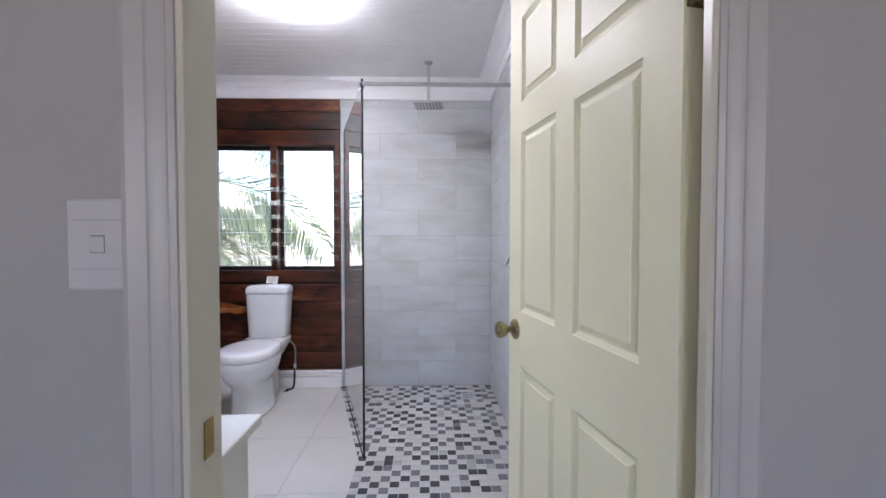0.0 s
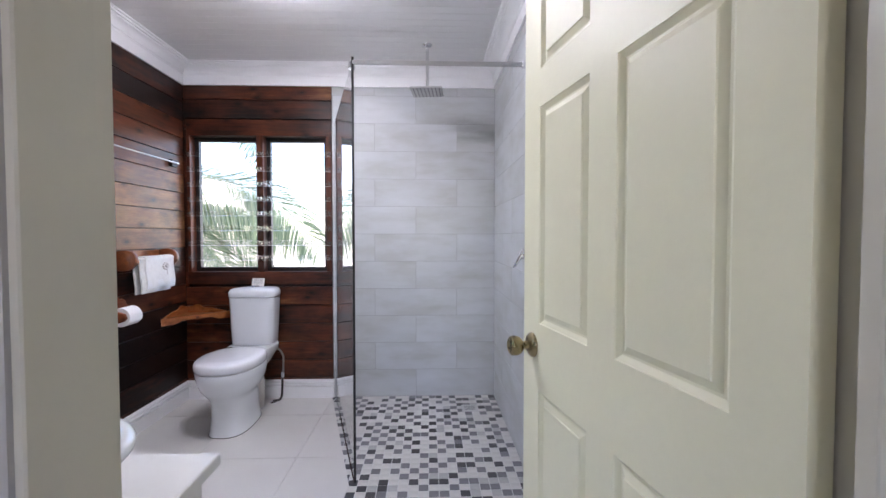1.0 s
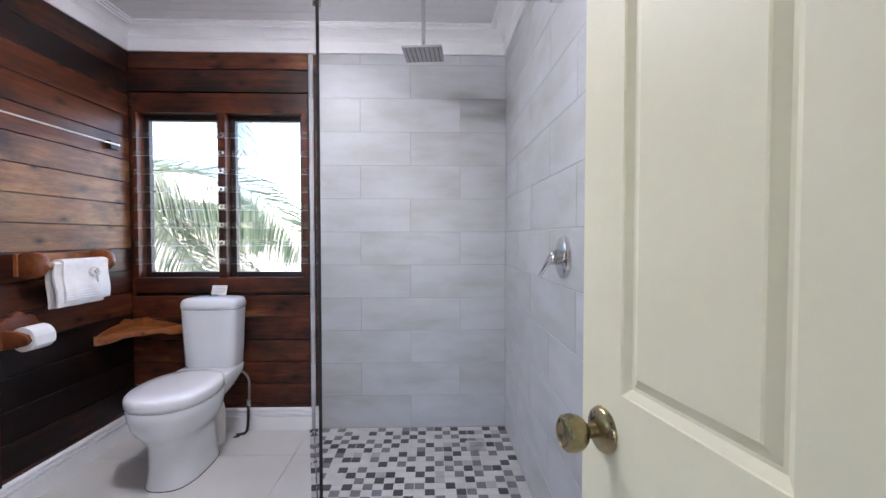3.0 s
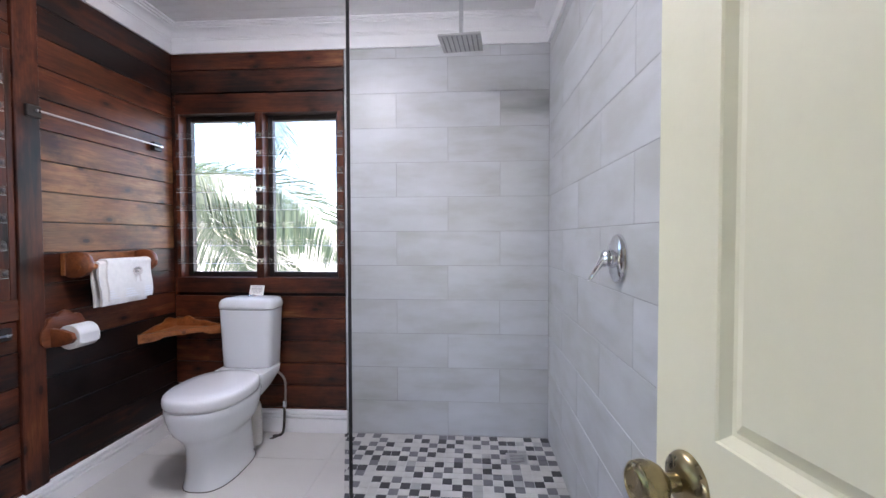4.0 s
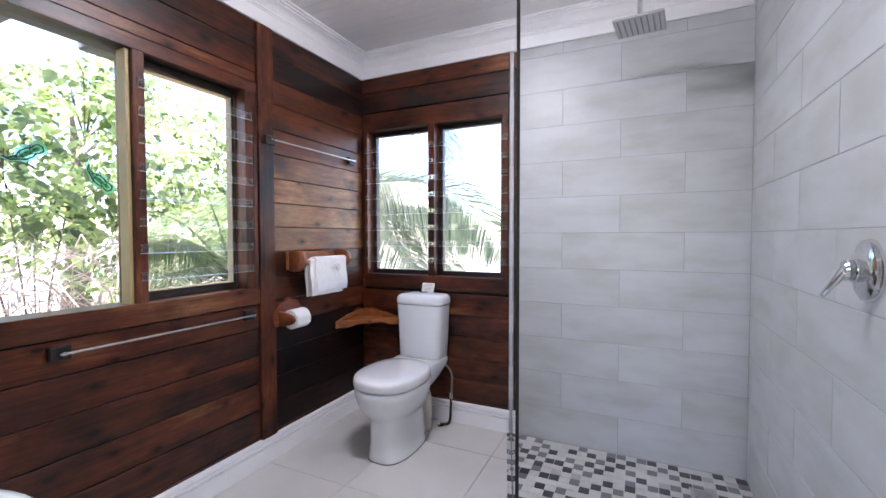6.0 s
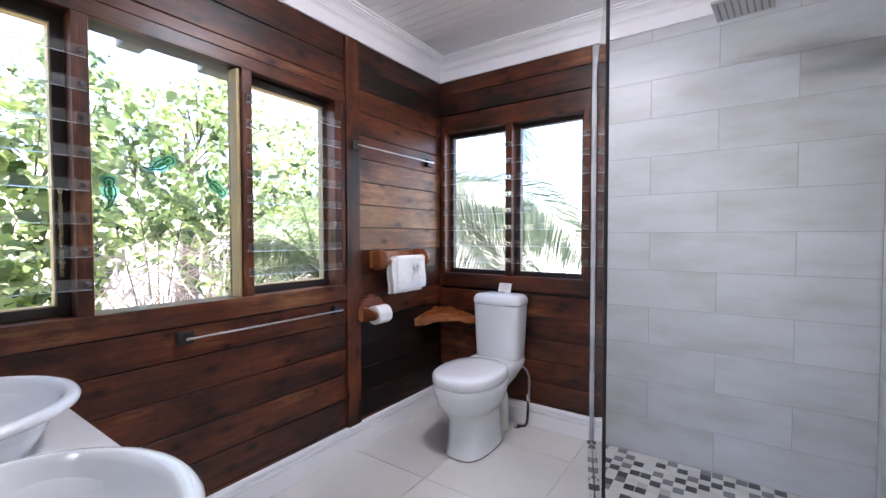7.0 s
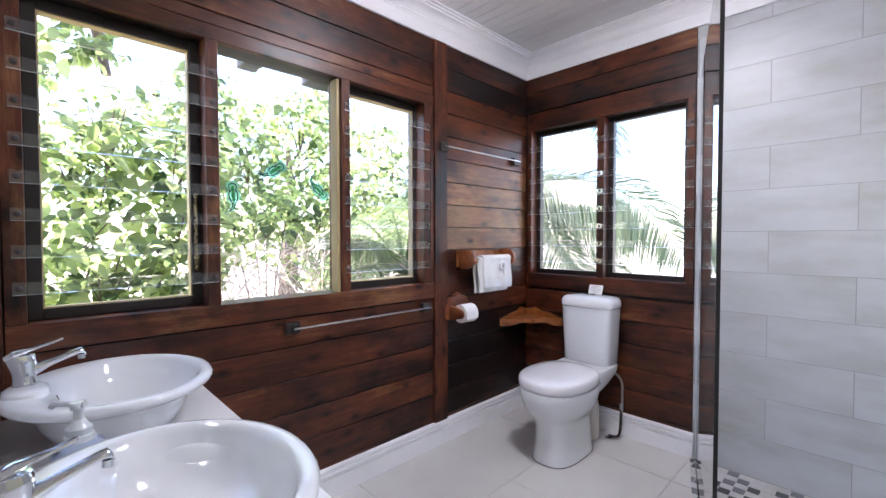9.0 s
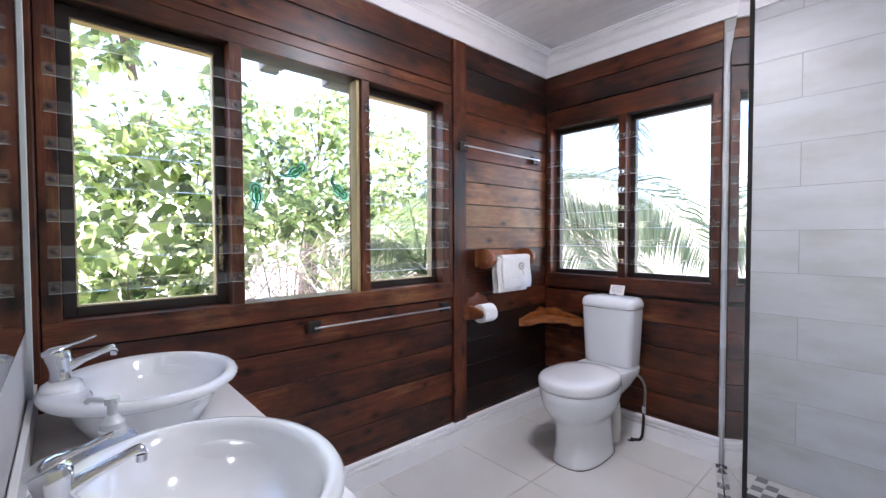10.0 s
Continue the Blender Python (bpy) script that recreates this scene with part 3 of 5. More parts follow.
PT = 0.545
for i in range(-1, 5):
    for j in range(-3, 4):
        x0, x1 = -1.295 + PT * (i - 1), -1.295 + PT * i
        y0, y1 = 3.195 + PT * (j - 1), 3.195 + PT * j
        x0, x1, y0, y1 = max(x0, XL), min(x1, XR), max(y0, YH), min(y1, YB)
        if x1 - x0 < 0.01 or y1 - y0 < 0.01:
            continue
        g = 0.0015
        poly = [(x0 + g, y0 + g), (x1 - g, y0 + g), (x1 - g, y1 - g), (x0 + g, y1 - g)]
        if y0 >= 2.25:
            poly = clip_poly(poly, (G1.x - EDGE, G1.y), (G0.x - EDGE, G0.y)) if y1 > G1.y else poly
            if y0 < G1.y or y1 <= G1.y:
                poly = clip_poly(poly, (G1.x - EDGE, 0.0), (G1.x - EDGE, 5.0)) if poly else poly
        elif x1 > G1.x - EDGE and y1 > 2.25:
            low = [(x, min(y, 2.248)) for x, y in poly]
            up = clip_poly([(x, max(y, 2.25)) for x, y in poly], (G1.x - EDGE, 0.0), (G1.x - EDGE, 5.0))
            if len(up) >= 3 and x0 < G1.x - 0.03:
                part("tile", loft([[(x, y, -0.006) for x, y in up], [(x, y, 0.0) for x, y in up]]), floor_tile, floor)
            poly = low
        if len(poly) >= 3:
            part("tile", loft([[(x, y, -0.006) for x, y in poly], [(x, y, 0.0) for x, y in poly]]), floor_tile, floor)

# ---- ceiling and cornice ----
ceiling = structure("ceiling", "white glossy tongue-and-groove board ceiling", "ceiling")
bm = bmesh.new()
box(XL - 0.1, XR + 0.1, YH, YB + 0.1, ZC + 0.012, ZC + 0.10, bm=bm)
y = YD - 0.07
while y < YB + 0.05:
    # a board with a shallow bead along its edge
    b0, b1 = y + 0.0006, y + 0.0694
    ring = [(b0, ZC + 0.014), (b0, ZC + 0.0014), (b0 + 0.0014, ZC), (b1 - 0.0014, ZC), (b1, ZC + 0.0014), (b1, ZC + 0.014)]
    loft([[(x, u, v) for u, v in ring] for x in (XL - 0.05, XR + 0.08)], bm)
    y += 0.07
part("boards", bm, ceiling_mat, ceiling)
hall_ceiling = structure("hall_ceiling", "white ceiling of the passage", "ceiling")
part("slab", box(-2.0, 1.7, -2.1, YH - 0.002, 2.5, 2.6), plaster, hall_ceiling)

CORN = [(0.0, -0.140), (0.013, -0.140), (0.015, -0.072), (0.019, -0.070), (0.019, -0.064), (0.025, -0.062), (0.026, -0.055), (0.031, -0.049), (0.041, -0.038),
        (0.055, -0.030), (0.074, -0.025), (0.076, -0.018), (0.088, -0.017), (0.090, -0.009), (0.103, -0.008), (0.105, 0.0), (0.0, 0.0)]


def run_profile(profile, a, b, inward, z, m0, m1):
    """A moulding from a to b; the profile's first number goes inward, the second up; the ends are mitred by m0 and m1."""
    a, b, inward = Vector(a), Vector(b), Vector(inward)
    d = (b - a).normalized()
    rings = []
    for p, m in ((a, m0), (b, -m1)):
        rings.append([tuple((p + inward * u + d * (u * m)).to_3d() + Vector((0, 0, z + v))) for u, v in profile])
    return loft(rings)


cornice = structure("cornice", "white painted stepped cove cornice", "cornice")
part("cornice_run", run_profile(CORN, (XL, YD), (XL, YB), (1, 0), ZC, 1, 1), white_trim, cornice, smooth=20)
part("cornice_run", run_profile(CORN, (XL, YB), (XR, YB), (0, -1), ZC, 1, 1), white_trim, cornice, smooth=25)
part("cornice_run", run_profile(CORN, (XR, YB), (XR, YD), (-1, 0), ZC, 1, 1), white_trim, cornice, smooth=25)
part("cornice_run", run_profile(CORN, (XR, YD), (XL, YD), (0, 1), ZC, 1, 1), white_trim, cornice, smooth=25)
SKIRT = [(0.0, 0.0), (0.017, 0.0), (0.018, 0.082), (0.006, 0.085), (0.006, 0.091), (0.018, 0.094), (0.018, 0.104), (0.006, 0.107), (0.006, 0.113), (0.015, 0.116), (0.013, 0.126), (0.006, 0.132), (0.0, 0.134)]
baseboard = structure("baseboard", "white moulded skirting board", "skirting")
part("skirting_run", run_profile(SKIRT, (XL, YD), (XL, YB), (1, 0), 0.0, 1, 1), white_trim, baseboard, smooth=25)
part("skirting_run", run_profile(SKIRT, (XL, YB), (XW + 0.006, YB), (0, -1), 0.0, 1, 0), white_trim, baseboard, smooth=25)

# ---- doorway ----
door_frame = structure("door_frame", "cream painted door frame with moulded casing", "door frame")
for x0, x1, y1 in ((JL - 0.02, JL, YD + 0.004), (JR, JR + 0.02, YD + 0.004)):
    part("jamb", box(x0, x1, YH - 0.004, y1, 0.0, 2.07), casing_paint, door_frame)
part("stop", box(0.370, JR, YH - 0.006, 1.352, 0.0, 2.07, 0.002), casing_paint, door_frame)
part("head", box(JL - 0.02, JR + 0.02, YH - 0.004, YD + 0.004, 2.07, 2.09), casing_paint, door_frame)
part("stop", box(JL, JL + 0.027, YH - 0.004, 1.42, 0.0, 2.07, 0.002), casing_paint, door_frame)
CAS = [(0.0, 0.0), (0.0, 0.010), (0.008, 0.013), (0.012, 0.010), (0.020, 0.011), (0.026, 0.015), (0.034, 0.016), (0.040, 0.013),
       (0.052, 0.016), (0.062, 0.020), (0.070, 0.018), (0.072, 0.0)]


def casing(side, x):
    bm = loft([[(x + side * u, YH - v, z) for u, v in CAS] for z in (0.0, 2.10)])
    part("casing", bm, architrave_paint, door_frame, smooth=30)


casing(-1, JL + 0.018)
casing(1, 0.379)
part("casing", loft([[(x, YH - v, 2.10 + u) for u, v in CAS] for x in (JL - 0.08, JR + 0.08)]), architrave_paint, door_frame, smooth=30)
part("strike_plate", box(JL + 0.0272, JL + 0.0295, 1.369, 1.396, 0.845, 0.905, 0.0008), brass_plate, door_frame, "brass strike plate")

# unseen passage walls added round the camera, with a window hole for light
hall_left = structure("wall_hall_left", "painted wall of the passage", "wall")
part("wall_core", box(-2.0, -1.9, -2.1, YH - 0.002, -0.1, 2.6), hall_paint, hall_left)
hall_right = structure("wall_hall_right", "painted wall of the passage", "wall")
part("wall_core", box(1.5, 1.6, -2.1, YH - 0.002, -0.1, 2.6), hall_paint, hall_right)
hall_back = structure("wall_hall_back", "unseen painted wall of the passage with an added window hole", "wall")
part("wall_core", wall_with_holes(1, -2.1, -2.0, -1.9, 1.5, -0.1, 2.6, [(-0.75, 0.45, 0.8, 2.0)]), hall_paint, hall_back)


# ---- door leaf ----
def panel_door():
    """Six-panel door, built along +x from the hinge, its seen face at y = 0, 40 mm thick towards +y."""
    W, H, T = 0.780, 2.03, 0.038
    d = thing("door", Matrix(), "cream painted six-panel door, standing open", "door")
    xs = [0.0, 0.098, 0.348, 0.443, 0.681, W]      # stile, panel, mullion, panel, stile
    zs = [0.0, 0.22, 0.757, 0.940, 1.516, 1.616, 1.88, H]
    bm = bmesh.new()
    panels = []
    for i in range(5):
        for j in range(7):
            hole = i in (1, 3) and j in (1, 3, 5)
            if hole:
                panels.append((xs[i], xs[i + 1], zs[j], zs[j + 1]))
    # stiles and rails as one frame, and a moulded field in each panel
    for x0, x1 in ((xs[0], xs[1]), (xs[2], xs[3]), (xs[4], xs[5])):
        box(x0, x1, 0, T, 0, H, bm=bm)
    for j in (0, 2, 4, 6):
        for i in (1, 3):
            box(xs[i], xs[i + 1], 0, T, zs[j], zs[j + 1], bm=bm)
    bmesh.ops.remove_doubles(bm, verts=bm.verts, dist=1e-5)
    part("frame", bm, door_paint, d)
    for x0, x1, z0, z1 in panels:
        bm = bmesh.new()
        steps = [(0.0, 0.0), (0.0012, 0.0030), (0.012, 0.0095), (0.017, 0.0095), (0.031, 0.0040), (0.0325, 0.0012)]
        for face in (0, 1):
            rings = []
            for ins, dep in steps:
                yy = dep if face == 0 else T - dep
                rings.append([(x0 + ins, yy, z0 + ins), (x1 - ins, yy, z0 + ins), (x1 - ins, yy, z1 - ins), (x0 + ins, yy, z1 - ins)])
            loft(rings, bm, (False, True))
        part("panel", bm, door_paint, d)
    kx, kz = W - 0.060, 0.874
    for s, y0 in ((-1, 0.0), (1, T)):
        def ring_profile(prof):
            return lambda: loft([[(kx + r * math.cos(2 * math.pi * i / 28), y0 + s * h, kz + r * math.sin(2 * math.pi * i / 28)) for i in range(28)] for r, h in prof])
        part("knob", ring_profile([(0.010, 0.004), (0.011, 0.028), (0.013, 0.030), (0.021, 0.036), (0.026, 0.044), (0.0275, 0.054), (0.026, 0.063), (0.022, 0.067), (0.019, 0.068), (0.018, 0.066), (0.002, 0.0655)])(), brass, d, "antique brass door knob", smooth=35)
        part("rose", ring_profile([(0.034, 0.0), (0.034, 0.003), (0.031, 0.008), (0.022, 0.013), (0.012, 0.015)])(), brass, d, "antique brass rose", smooth=35)
    part("latch_plate", box(W - 0.001, W + 0.001, 0.007, 0.031, kz - 0.028, kz + 0.028, 0.0005), brass_plate, d, "brass latch plate")
    for z in (0.25, 1.557):
        part("hinge_leaf", box(-0.0022, -0.0006, 0.003, T - 0.004, z, z + 0.10, 0.0004), brass, d, "dark brass hinge leaf")
        part("hinge", lathe([(0.007, 0), (0.007, 0.10)], 12, None, (-0.004, -0.004, z)), brass, d, "dark brass butt hinge")
    return d


door = panel_door()
ang = math.degrees(math.atan2(2.166 - 1.402, 0.235 - 0.371))
door.matrix_basis = pose(0.408, 1.409, 0.008, 0, 0, ang)


# ---- shower ----
def shower_screen():
    s = thing("shower_screen", pose(0, 0, 0), "frameless clear glass shower screen with a black edge seal", "shower screen")
    d = (G1 - G0).normalized()
    nrm = Vector((-d.y, d.x, 0))
    def slab(a, b, half, z0, z1):
        return loft([[tuple(a + nrm * half + Vector((0, 0, z))), tuple(b + nrm * half + Vector((0, 0, z))), tuple(b - nrm * half + Vector((0, 0, z))), tuple(a - nrm * half + Vector((0, 0, z)))] for z in (z0, z1)])
    g = part("pane", slab(G0 + d * 0.006, G1, 0.004, 0.012, 1.985), shower_glass, s, "clear glass pane")
    g.visible_shadow = False
    part("seal", slab(G1 + d * 0.0005, G1 + d * 0.006, 0.0055, 0.008, 2.012), black_seal, s, "black rubber edge seal")
    part("wall_channel", slab(G0, G0 + d * 0.012, 0.0055, 0.01, 1.99), pump_plastic, s, "milky plastic wall seal")
    part("floor_channel", slab(G0 + d * 0.02, G1 - d * 0.002, 0.007, 0.0, 0.011), chrome, s, "slim chrome floor channel")
    clamp = part("clamp", slab(G1 - d * 0.05, G1 - d * 0.012, 0.014, 1.970, 1.999), chrome, s, "chrome bar clamp")
    return s


shower_screen()


def brace_bar():
    b = thing("brace_bar", pose(G1.x, G1.y, 1.988), "slim chrome brace bar from the screen to the wall", "bar")
    part("tube", box(0.0, XR - G1.x - 0.02, -0.008, 0.008, -0.009, 0.009, 0.002), brushed, b)
    part("wall_flange", box(XR - G1.x - 0.045, XR - G1.x, -0.013, 0.013, -0.014, 0.014, 0.003), chrome, b)
    return b


brace_bar()


def shower_head():
    s = thing("overhead_shower", pose(-0.052, 3.675, 0), "square chrome rain shower head on a ceiling arm", "shower head")
    part("rose", lathe([(0.032, 0.0), (0.032, -0.004), (0.028, -0.010), (0.014, -0.016)], 28, None, (0, 0, ZC)), chrome, s, smooth=35)
    part("arm", lathe([(0.0105, ZC - 0.014), (0.0105, 2.139)], 20), chrome, s, smooth=35)
    part("collar", lathe([(0.013, 2.142), (0.017, 2.134), (0.017, 2.119), (0.010, 2.108)], 20), chrome, s, smooth=35)
    plate = part("plate", box(-0.1, 0.1, -0.1, 0.1, 2.086, 2.096, 0.002), brushed, s, "brushed square plate")
    for i in range(8):
        x = -0.0805 + 0.023 * i
        row = box(x - 0.0016, x + 0.0016, -0.088, 0.088, 2.0850, 2.0872)
        for k in range(9):
            y = -0.08 + 0.02 * k
            box(x - 0.0034, x + 0.0034, y - 0.0034, y + 0.0034, 2.0838, 2.0868, bm=row)
        part("nozzle_row", row, grey_ink, plate, "row of grey rubber nozzles")
    # it hangs slightly turned on its joint
    plate.matrix_basis = Matrix.Translation((0, 0, 2.112)) @ Matrix.Rotation(radians(-5), 4, "Z") @ Matrix.Rotation(radians(2), 4, "X") @ Matrix.Translation((0, 0, -2.098))
    return s


shower_head()


def mixer():
    m = thing("shower_mixer", pose(XR, 2.908, 1.100, 0, 0, 0), "chrome single-lever shower mixer with an oval plate", "mixer")
    k = 36
    def oval(a, b, d):
        return [(-d, a * math.cos(2 * math.pi * i / k), b * math.sin(2 * math.pi * i / k)) for i in range(k)]
    part("plate", loft([oval(0.068, 0.074, 0.0), oval(0.068, 0.074, 0.006), oval(0.064, 0.070, 0.014), oval(0.052, 0.057, 0.020), oval(0.030, 0.034, 0.023)]), chrome, m, smooth=35)
    part("body", loft([oval(0.027, 0.027, 0.020), oval(0.027, 0.027, 0.031), oval(0.025, 0.025, 0.033)]), chrome, m, smooth=35)
    part("cap", loft([oval(0.024, 0.024, 0.034), oval(0.026, 0.026, 0.045), oval(0.021, 0.021, 0.051), oval(0.006, 0.006, 0.054)]), chrome, m, smooth=35)
    # a flattened lever reaching out and down, thicker at its root
    a, b = Vector((-0.040, 0.0, 0.012)), Vector((-0.086, 0.004, -0.064))
    along = (b - a).normalized()
    across = Vector((0, 1, 0))
    thick = along.cross(across)
    rings = []
    for u, w, h in ((-0.06, 0.006, 0.004), (0.0, 0.015, 0.012), (0.25, 0.015, 0.011), (0.6, 0.013, 0.008), (0.9, 0.012, 0.006), (1.0, 0.009, 0.005), (1.04, 0.003, 0.002)):
        c = a.lerp(b, u)
        rings.append([tuple(c + across * (w * math.cos(2 * math.pi * i / 14)) + thick * (h * math.sin(2 * math.pi * i / 14))) for i in range(14)])
    part("lever", loft(rings), chrome, m, "flat chrome lever", smooth=40)
    return m


mixer()


def drain():
    d = thing("floor_drain", pose(0.236, 3.81, 0.001), "square steel floor drain set in the mosaic", "drain")
    part("frame", box(-0.055, 0.055, -0.055, 0.055, -0.004, 0.002, 0.001), brushed, d)
    for i in range(5):
        part("slot", box(-0.036, 0.036, -0.034 + 0.015 * i, -0.028 + 0.015 * i, 0.0015, 0.0026), grey_ink, d)


drain()


# ---- toilet ----
def toilet():
    t = thing("toilet", pose(-1.26, YB - 0.012, 0), "white ceramic close-coupled toilet with its lid closed", "toilet")
    K = 40
    # pedestal and bowl, from the floor up; y runs towards -y from the wall
    rings = []
    for z, cy, a, b, n in ((0, -0.412, 0.116, 0.205, 2.8), (0.012, -0.412, 0.117, 0.206, 2.8), (0.03, -0.411, 0.111, 0.200, 2.8), (0.09, -0.410, 0.107, 0.195, 2.7), (0.16, -0.414, 0.106, 0.194, 2.6),
                           (0.195, -0.417, 0.108, 0.196, 2.5), (0.222, -0.424, 0.118, 0.206, 2.4), (0.245, -0.431, 0.137, 0.218, 2.3), (0.272, -0.440, 0.156, 0.233, 2.25), (0.305, -0.446, 0.170, 0.243, 2.2), (0.345, -0.450, 0.180, 0.249, 2.2), (0.382, -0.450, 0.184, 0.252, 2.25), (0.390, -0.450, 0.180, 0.248, 2.25)):
        rings.append(superellipse(0, cy, a, b, n, K, z))
    part("bowl", loft(rings), ceramic, t, smooth=50)
    part("base_joint", loft([superellipse(0, -0.412, 0.1185, 0.2075, 2.8, K, z) for z in (0.0, 0.004)]), plastic_clip, t, "grey sealant line at the floor")
    # rounded neck behind the bowl, under the cistern
    neck = [superellipse(0, cy, a, b, n, K, z) for z, cy, a, b, n in ((0.262, -0.30, 0.085, 0.09, 2.4), (0.30, -0.255, 0.108, 0.145, 2.6), (0.335, -0.215, 0.126, 0.185, 2.9), (0.37, -0.185, 0.138, 0.180, 3.4),
                                                                     (0.395, -0.170, 0.149, 0.165, 4.0), (0.425, -0.162, 0.152, 0.157, 4.2), (0.434, -0.160, 0.148, 0.153, 4.2))]
    part("neck", loft(neck), ceramic, t, smooth=50)
    # outlet pipe
    run = bend([(0.01, -0.26, 0.245), (0.025, -0.185, 0.24), (0.036, -0.152, 0.19), (0.036, -0.146, 0.0)], 14)
    part("outlet_pipe", tube(run, [0.036 + 0.003 * (i % 2) for i in range(len(run))], 18), pipe_plastic, t, "cream plastic outlet pipe", smooth=50)
    # seat and lid
    seat = [superellipse(0, -0.463, a, b - 0.012, 2.3, K, z) for a, b, z in ((0.174, 0.238, 0.390), (0.177, 0.241, 0.392), (0.177, 0.241, 0.398), (0.174, 0.238, 0.400))]
    part("seat", loft(seat), seat_plastic, t, smooth=50)
    lid = [superellipse(0, -0.463, a, b - 0.012, 2.3, K, z) for a, b, z in ((0.180, 0.245, 0.396), (0.184, 0.249, 0.398), (0.187, 0.252, 0.408), (0.1875, 0.2525, 0.424), (0.1855, 0.2505, 0.437), (0.180, 0.245, 0.446), (0.168, 0.233, 0.4515), (0.12, 0.17, 0.455), (0.05, 0.08, 0.456))]
    part("lid", loft(lid), seat_plastic, t, smooth=50)
    # cistern
    cis = [superellipse(-0.004, -0.095, a, b, 5.0, K, z) for a, b, z in ((0.137, 0.080, 0.437), (0.142, 0.085, 0.445), (0.147, 0.088, 0.56), (0.153, 0.092, 0.70), (0.156, 0.094, 0.762))]
    part("cistern", loft(cis), ceramic, t, smooth=50)
    clid = [superellipse(-0.004, -0.095, a, b, 4.5, K, z) for a, b, z in ((0.156, 0.093, 0.764), (0.161, 0.098, 0.768), (0.162, 0.099, 0.786), (0.159, 0.096, 0.803), (0.150, 0.087, 0.817), (0.130, 0.071, 0.825), (0.08, 0.04, 0.829))]
    part("cistern_lid", loft(clid), ceramic, t, smooth=50)
    part("flush_button", lathe([(0.026, 0.826), (0.026, 0.834), (0.022, 0.837)], 24, None, (0.0, -0.10, 0)), chrome, t, "chrome flush button", smooth=40)
    for x in (-0.122, 0.122):
        part("floor_bolt", lathe([(0.008, 0), (0.008, 0.008), (0.003, 0.011)], 12, None, (x * 0.94, -0.30, 0.045)), brushed, t)
    # water hose, and the dark valve at its foot
    part("hose", tube(bend([(0.115, -0.11, 0.43), (0.128, -0.105, 0.405), (0.158, -0.085, 0.378), (0.176, -0.068, 0.33), (0.174, -0.06, 0.25), (0.167, -0.056, 0.15)], 6), 0.0068, 10), steel_hose, t, "braided steel water hose", smooth=50)
    part("hose_nut", lathe([(0.0115, 0.135), (0.0125, 0.14), (0.0125, 0.168), (0.009, 0.172)], 6, None, (0.167, -0.056, 0.04)), chrome, t, "chrome hose nut")
    part("valve", tube(bend([(0.167, -0.056, 0.185), (0.164, -0.057, 0.10), (0.161, -0.06, 0.045), (0.152, -0.066, 0.018), (0.130, -0.075, 0.012), (0.105, -0.082, 0.012)], 5), 0.0078, 10), dark_frame, t, "dark valve pipe on the floor", smooth=50)
    part("floor_flange", lathe([(0.022, 0.0), (0.022, 0.004), (0.010, 0.008)], 18, None, (0.105, -0.082, 0)), chrome, t)
    return t


toilet()


def notice_card():
    c = thing("notice_card", pose(-1.275, YB - 0.05, 0.822, 0, 0, -4), "small white printed notice card on the cistern lid", "card")
    face = part("card_face", loft([[(-0.045, 0.012, 0.0), (0.045, 0.012, 0.0), (0.045, 0.014, 0.0), (-0.045, 0.014, 0.0)], [(-0.045, 0.032, 0.058), (0.045, 0.032, 0.058), (0.045, 0.034, 0.058), (-0.045, 0.034, 0.058)]]), paper, c)
    for i, w in enumerate((0.030, 0.034, 0.033, 0.034, 0.022)):
        z = 0.049 - i * 0.0085
        y = 0.012 + 0.02 * z / 0.058
        part("print_line", loft([[(-w, y - 0.0006, z), (w, y - 0.0006, z), (w, y, z), (-w, y, z)], [(-w, y + 0.0001, z + 0.002), (w, y + 0.0001, z + 0.002), (w, y + 0.0012, z + 0.002), (-w, y + 0.0012, z + 0.002)]]), grey_ink, face)


notice_card()


# ---- fittings on the boarded walls ----
def rail(y0, y1, z, label):
    r = thing("towel_rail", pose(XL, y0, z), label, "rail")
    L = y1 - y0
    for y in (0.0, L):
        part("block", box(0.0, 0.028, y - 0.03, y + 0.03, -0.024, 0.024, 0.003), dark_frame, r, "dark wooden block")
        part("bracket", box(0.026, 0.050, y - 0.006, y + 0.006, -0.007, 0.007, 0.002), chrome, r)
    part("rod", tube([(0.046, -0.01, 0), (0.046, L + 0.01, 0)], 0.0042, 12), brushed, r, "thin steel rod", smooth=40)


rail(2.335, 3.085, 0.795, "thin chrome towel rail on dark wooden blocks under the window")
rail(3.222, 3.90, 1.68, "thin chrome towel rail on dark wooden blocks")


def towel_holder():
    h = thing("towel_holder", pose(XL, 3.335, 1.048), "honey-coloured wooden towel holder with a turned rod", "towel holder")
    L = 0.41
    part("back_plate", box(0.0, 0.022, 0.0, L, -0.050, 0.050, 0.004), honey, h)
    for y in (0.016, L - 0.016):
        o = [(0.022, 0.048), (0.050, 0.056), (0.080, 0.057), (0.108, 0.049), (0.128, 0.030), (0.136, 0.004), (0.130, -0.024), (0.110, -0.046), (0.080, -0.058), (0.048, -0.060), (0.022, -0.054)]
        part("arm", extrude_outline(o, 1, y - 0.015, y + 0.015, 0.006), reddish, h, smooth=35)
        q = y - 0.015 if y < 0.1 else y + 0.015
        part("plug", tube([(0.088, q - 0.002, -0.013), (0.088, q + 0.002, -0.013)], 0.010, 14), honey, h, "turned rod end", smooth=40)
    part("rod", tube([(0.09, 0.028, -0.013), (0.09, L - 0.028, -0.013)], 0.013, 14), honey, h, smooth=40)
    return h


towel_holder()


